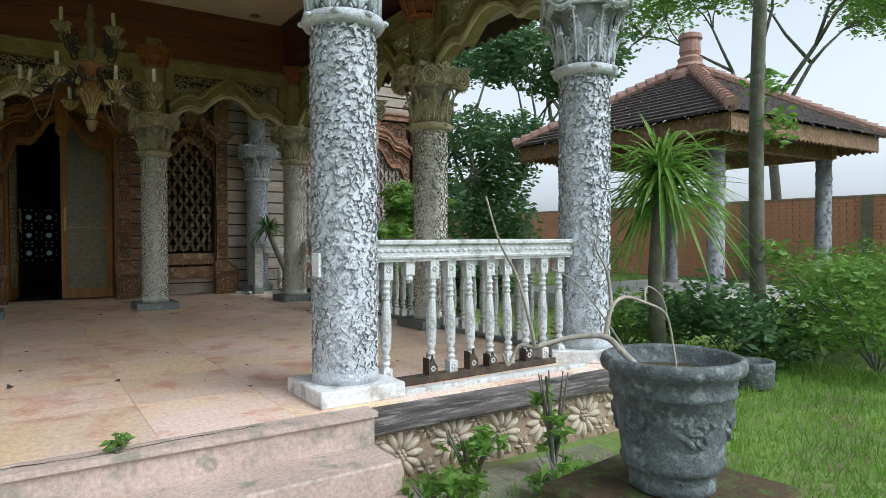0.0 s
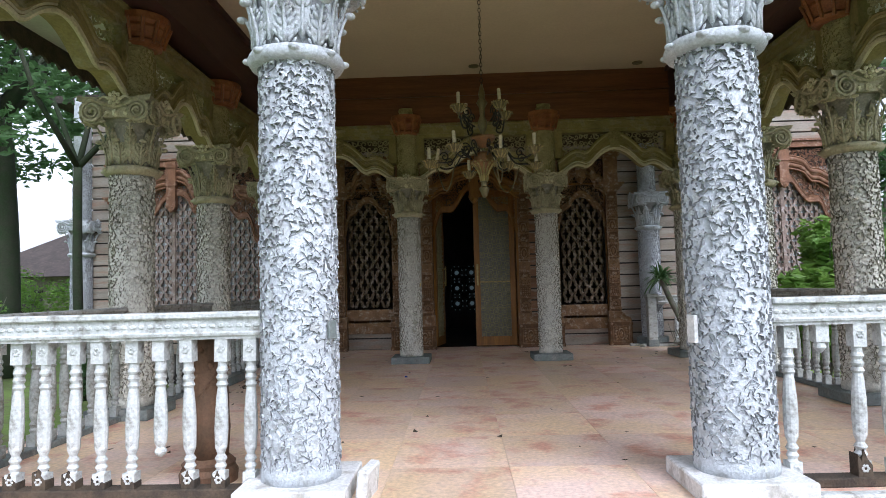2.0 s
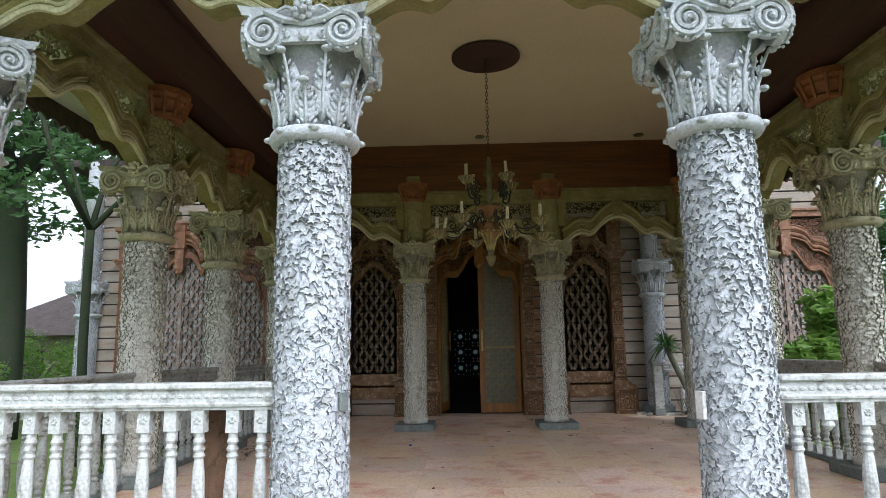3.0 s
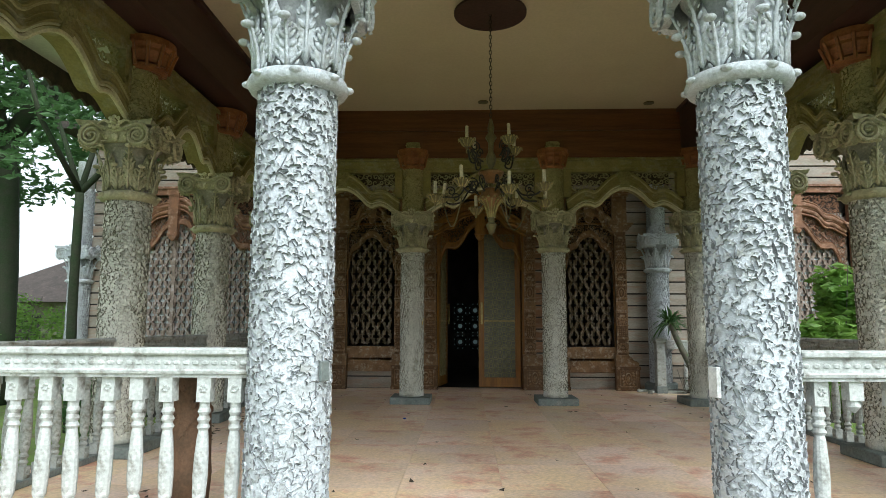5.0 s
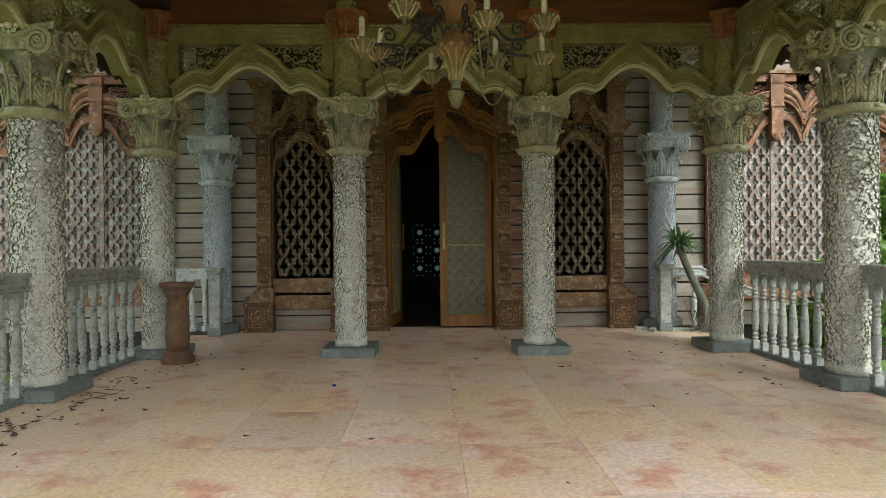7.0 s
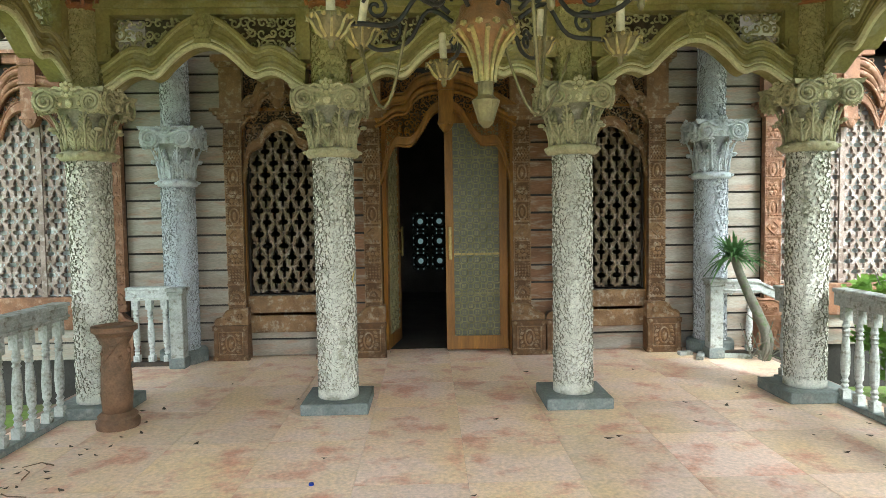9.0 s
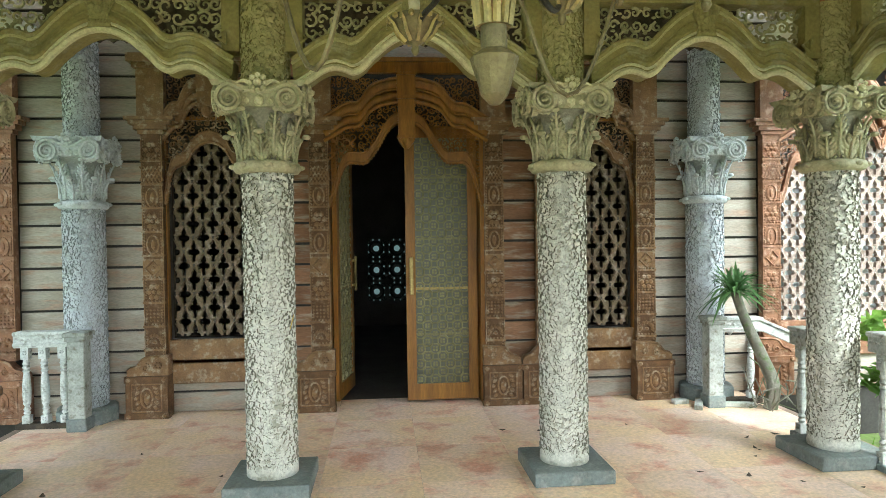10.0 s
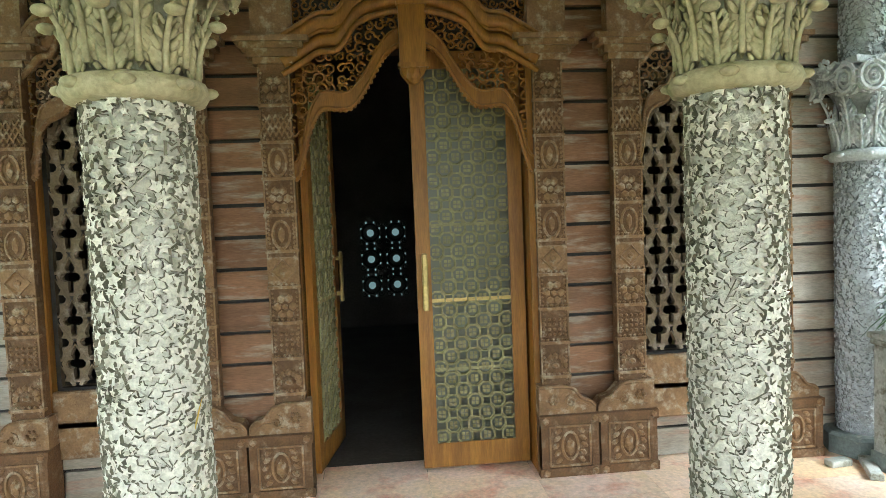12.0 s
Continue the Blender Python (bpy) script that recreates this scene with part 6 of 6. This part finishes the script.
for k in range(4):
    m = pose(0, 0, 0, 0, 0, 90 * k)
    b2 = bmesh.new()
    box(b2, -HALF + 0.12, HALF - 0.12, -HALF + 0.1, -HALF + 0.16, E0 - 0.3, E0 - 0.02)
    edge = [(-HALF + 0.12 + i * 0.05, E0 - 0.36 + 0.05 * abs(math.sin(i * math.pi / 3))) for i in range(int((2 * HALF - 0.24) / 0.05) + 1)]
    strip(b2, edge, [(x, E0 - 0.28) for x, _ in edge], -HALF + 0.09, -HALF + 0.12)
    box(b2, -2.2, 2.2, -2.08, -1.88, 3.25, 3.5)
    bmesh.ops.transform(b2, matrix=m, verts=b2.verts)
    part("eaves_board", b2, CARVE, gz, "brown scalloped eaves board")
    # courses of tiles on one slope
    b2 = bmesh.new()
    rows = 15
    for i in range(rows):
        f0, f1 = i / rows, (i + 1) / rows
        h0, h1 = HALF * (1 - f0), HALF * (1 - f1)
        z0, z1 = E0 + (APEX - E0) * f0, E0 + (APEX - E0) * f1
        cols = max(2, int(2 * h0 / 0.22))
        for c in range(cols):
            xa, xb = -h0 + 2 * h0 * c / cols, -h0 + 2 * h0 * (c + 1) / cols - 0.012
            ya, yb = -h0 - 0.03, -h1
            xs2 = [max(-h1, min(h1, x)) for x in (xa, xb)]
            q = [b2.verts.new(p) for p in ((xa, ya, z0 + 0.05 + rng.uniform(0, 0.012)), (xb, ya, z0 + 0.05), (xs2[1], yb, z1 + 0.02), (xs2[0], yb, z1 + 0.02), (xa, ya, z0), (xb, ya, z0))]
            b2.faces.new(q[:4])
            b2.faces.new((q[4], q[5], q[1], q[0]))
    bmesh.ops.transform(b2, matrix=m, verts=b2.verts)
    ob = part("roof_tiles", b2, ROOFT, gz, "dark weathered clay tiles")
    ob["kind"] = "stuff"
    a, b = Vector((-HALF, -HALF, E0 + 0.06)), Vector((-0.2, -0.2, APEX))
    ridge = None
    for i in range(17):
        if ridge is None:
            ridge = part("ridge_tile", tube(bmesh.new(), [Vector((0, 0, 0.02)), (b - a) * 1.15 / 17], 0.13, 8, 0.105), RIDGE, gz)
            ridge.matrix_basis = m @ Matrix.Translation(a)
        else:
            again("ridge_tile", ridge, gz, m @ Matrix.Translation(a.lerp(b, i / 17)))
part("ceiling_panel", boxed(-HALF + 0.15, HALF - 0.15, -HALF + 0.15, HALF - 0.15, E0 - 0.1, E0 - 0.04), WOOD_P, gz)
part("finial", lathe(bmesh.new(), [(0.5, 5.3), (0.42, 5.5), (0.3, 5.62), (0.34, 5.66), (0.26, 5.75), (0.28, 5.85), (0.2, 5.92), (0.24, 6.0), (0.22, 6.25), (0.27, 6.3), (0.25, 6.4), (0.1, 6.46)], 16), RIDGE, gz, "stacked pink clay finial").location.z = -0.23

# ---- brick garden wall ----
bw = thing("garden_wall", (21, 0, 0), "long orange brick garden wall with concrete posts", "garden wall", kind="structure")
part("wall_body", boxed(0.02, 0.3, -12, 34, 0, 2.75), mat("mortar", (0.36, 0.25, 0.19), (0.28, 0.2, 0.16), 0.9, 3, 0.2, 30), bw)
part("coping", boxed(-0.04, 0.36, -12, 34, 2.75, 2.83), PANELM, bw, "dark coping")
bm = boxed(-0.012, 0.06, 0.0, 0.46, 0.0, 0.115)
me = bpy.data.meshes.new("brick")
bm.to_mesh(me)
bm.free()
me.materials.append(BRICK)
verts, faces = [], []
for j in range(22):
    for i in range(96):
        y, z = -12 + i * 0.48 + (0.24 if j % 2 else 0), 0.03 + j * 0.124
        if 6.2 < y < 11.4 and 1.2 < z:
            ob = new("brick", me)
            ob.parent = bw
            ob.location = (rng.uniform(-0.004, 0.004), y, z)
        else:
            o = len(verts)
            verts += [(-0.012, y, z), (-0.012, y + 0.46, z), (-0.012, y + 0.46, z + 0.115), (-0.012, y, z + 0.115), (0.05, y, z), (0.05, y + 0.46, z), (0.05, y + 0.46, z + 0.115), (0.05, y, z + 0.115)]
            faces += [(o, o + 3, o + 2, o + 1), (o, o + 1, o + 5, o + 4), (o + 3, o + 7, o + 6, o + 2), (o, o + 4, o + 7, o + 3), (o + 1, o + 2, o + 6, o + 5)]
ob = raw("brickwork", verts, faces, BRICK, bw)
ob["kind"] = "stuff"
for k in range(12):
    p = part("wall_post", boxed(-0.14, 0.0, -0.14, 0.14, 0, 2.8), PAVE, bw, "grey concrete post")
    p.location = (0, -11 + k * 3.9, 0)
# neighbouring house far off on the other side
nb = thing("neighbour_house", (-14, 24, 0), "low grey neighbouring house with a tiled roof", "house")
part("wall", boxed(-5, 5, 0, 6, 0, 2.6), PAVE, nb)
bm = bmesh.new()
for x, y, z in ((-5.6, -0.8, 2.5), (5.6, -0.8, 2.5), (5.6, 6.8, 2.5), (-5.6, 6.8, 2.5), (-3.0, 3, 4.6), (3.0, 3, 4.6)):
    bm.verts.new((x, y, z))
bm.verts.ensure_lookup_table()
for f in ((0, 1, 5, 4), (1, 2, 5), (2, 3, 4, 5), (3, 0, 4), (3, 2, 1, 0)):
    bm.faces.new([bm.verts[i] for i in f])
part("roof", bm, ROOFT, nb, "grey tiled hip roof")
for x in (-3, 0, 3):
    part("window", boxed(x - 0.5, x + 0.5, -0.03, 0.02, 0.9, 2.0), WALLD, nb)
# far belt of trees closes the garden
g = random.Random(15)
cl = []
for k in range(150):
    a = 2 * math.pi * k / 150
    d = 58 + g.uniform(-6, 8)
    cl.append((d * math.cos(a), d * math.sin(a) + 5, g.uniform(0.8, 2.2), g.uniform(2.2, 3.6)))
far = foliage("far_woods", cl, 26000, 0.6, LEAF_D, None, "", 16)
tagged(far, "distant belt of green trees", "woods", kind="stuff")

# ---- lit screen at the back of the room ----
sc = thing("window_3", (-0.2, 17.98, 1.0), "far pierced window with rows of round bright holes", "window", kind="structure")
bm = bmesh.new()
for i in range(2):
    for j in range(3):
        tube(bm, [(0.14 * math.cos(a) - 0.21 + 0.42 * i, 0, 0.22 + 0.44 * j + 0.14 * math.sin(a)) for a in [q * math.pi / 8 for q in range(17)]], 0.02, 5)
        for q in range(4):
            a = q * math.pi / 2 + 0.785
            tube(bm, spiral(-0.21 + 0.42 * i + 0.2 * math.cos(a), 0.22 + 0.44 * j + 0.2 * math.sin(a), 0.05, 1.3, 1, 0, 0, 8), 0.012, 4)
part("tracery", bm, IRON, sc)
glow = bpy.data.materials.new("daylit_frosted_glass")
glow.use_nodes = True
gs = glow.node_tree.nodes["Principled BSDF"]
gs.inputs["Base Color"].default_value = (0.5, 0.6, 0.6, 1)
gs.inputs["Emission Color"].default_value = (0.6, 0.85, 0.85, 1)
# weak emission stands in for daylight, a solid wall is behind the panes
gs.inputs["Emission Strength"].default_value = 0.035
for i in range(2):
    for j in range(3):
        part("round_pane", tube(bmesh.new(), [(-0.21 + 0.42 * i, 0.0, 0.22 + 0.44 * j), (-0.21 + 0.42 * i, 0.012, 0.22 + 0.44 * j)], 0.06, 16), glow, sc, "daylit round glass pane")
        for q in range(8):
            e = q * math.pi / 4 + 0.39
            cx, cz = -0.21 + 0.42 * i + 0.165 * math.cos(e), 0.22 + 0.44 * j + 0.19 * math.sin(e)
            part("small_pane", boxed(cx - 0.012, cx + 0.012, 0.002, 0.012, cz - 0.016, cz + 0.016), glow, sc)

# ---- litter on the floor ----
g = random.Random(21)
bm = bmesh.new()
for k in range(4):
    a = 2 * math.pi * k / 4
    bm.verts.new((0.035 * math.cos(a), 0.016 * math.sin(a), 0.004 if k % 2 else 0.012))
bm.verts.ensure_lookup_table()
bm.faces.new(bm.verts[:])
lf = bpy.data.meshes.new("dry_leaf")
bm.to_mesh(lf)
bm.free()
lf.materials.append(ROT)
for k in range(135):
    if k >= 90:
        x, y = g.uniform(-3.2, -2.75), g.uniform(6.0, 8.4)
    elif k < 50:
        x, y = g.uniform(-3.0, 3.0), g.uniform(3.6, 10.8)
    elif k < 75:
        x, y = g.uniform(-3.2, -2.5), g.uniform(6.5, 9.0)
    else:
        x, y = g.uniform(2.6, 3.25), g.uniform(7.4, 10.8)
    ob = new("dry_leaf", lf)
    ob.matrix_basis = pose(x, y, FLOOR + 0.002, g.uniform(-8, 8), g.uniform(-8, 8), g.uniform(0, 360)) @ Matrix.Diagonal((g.uniform(0.4, 1.3),) * 3 + (1,))
    tagged(ob, "small dry brown leaf lying on the floor", "leaf", "dry leaves")

TWIGM = mat("dry_brown_twig", (0.24, 0.15, 0.09), (0.16, 0.10, 0.06), 0.9, 9, 0.3, 60)
# crack along the floor edge and twigs by the railing
g = random.Random(33)
xs2 = [-1.15 + 0.05 * i for i in range(34)]
lo = [(x, 2.772 + 0.018 * math.sin(x * 5) + g.uniform(-0.008, 0.008)) for x in xs2]
bm = bmesh.new()
a = [bm.verts.new((x, y, FLOOR + 0.0042)) for x, y in lo]
b = [bm.verts.new((x, y + g.uniform(0.003, 0.016), FLOOR + 0.0042)) for x, y in lo]
for i in range(len(a) - 1):
    bm.faces.new((a[i], a[i + 1], b[i + 1], b[i]))
tagged(part("floor_crack", bm, ROT), "dark crack along the stone floor edge", "crack", kind="structure")
for k in range(6):
    x, y, r = g.uniform(-3.1, -2.7), g.uniform(7.4, 8.5), g.uniform(0, 6.28)
    tw = part("twig", tube(bmesh.new(), [(0, 0, 0.008), (0.1 * math.cos(r), 0.1 * math.sin(r), 0.02), (0.2 * math.cos(r + 0.4), 0.2 * math.sin(r + 0.4), 0.01)], 0.0045, 5, 0.003), TWIGM)
    tw.location = (x, y, FLOOR)
    tagged(tw, "dry brown twig lying on the floor", "twig", "dry twigs")
cap = part("bottle_cap", lathe(bmesh.new(), [(0.016, 0), (0.017, 0.004), (0.016, 0.014), (0.013, 0.016)], 14), mat("blue_plastic", (0.01, 0.05, 0.42), (0.01, 0.04, 0.33), 0.4, 9, 0.05, 60))
cap.location = (-1.0, 7.78, FLOOR + 0.001)
tagged(cap, "small blue plastic bottle cap on the floor", "bottle cap")
V, F = [], []
blade(V, F, (0, 0, 0), (0.25, 0.1, 1), 0.11, 0.016, 0.0, rng, 4)
yl = raw("fallen_leaf", V, F, mat("yellow_leaf", (0.75, 0.52, 0.03), (0.62, 0.40, 0.03), 0.5, 9, 0.05, 60))
yl.location = (-0.905, 9.372, 1.68)
tagged(yl, "yellow dead leaf caught on the column relief", "leaf")
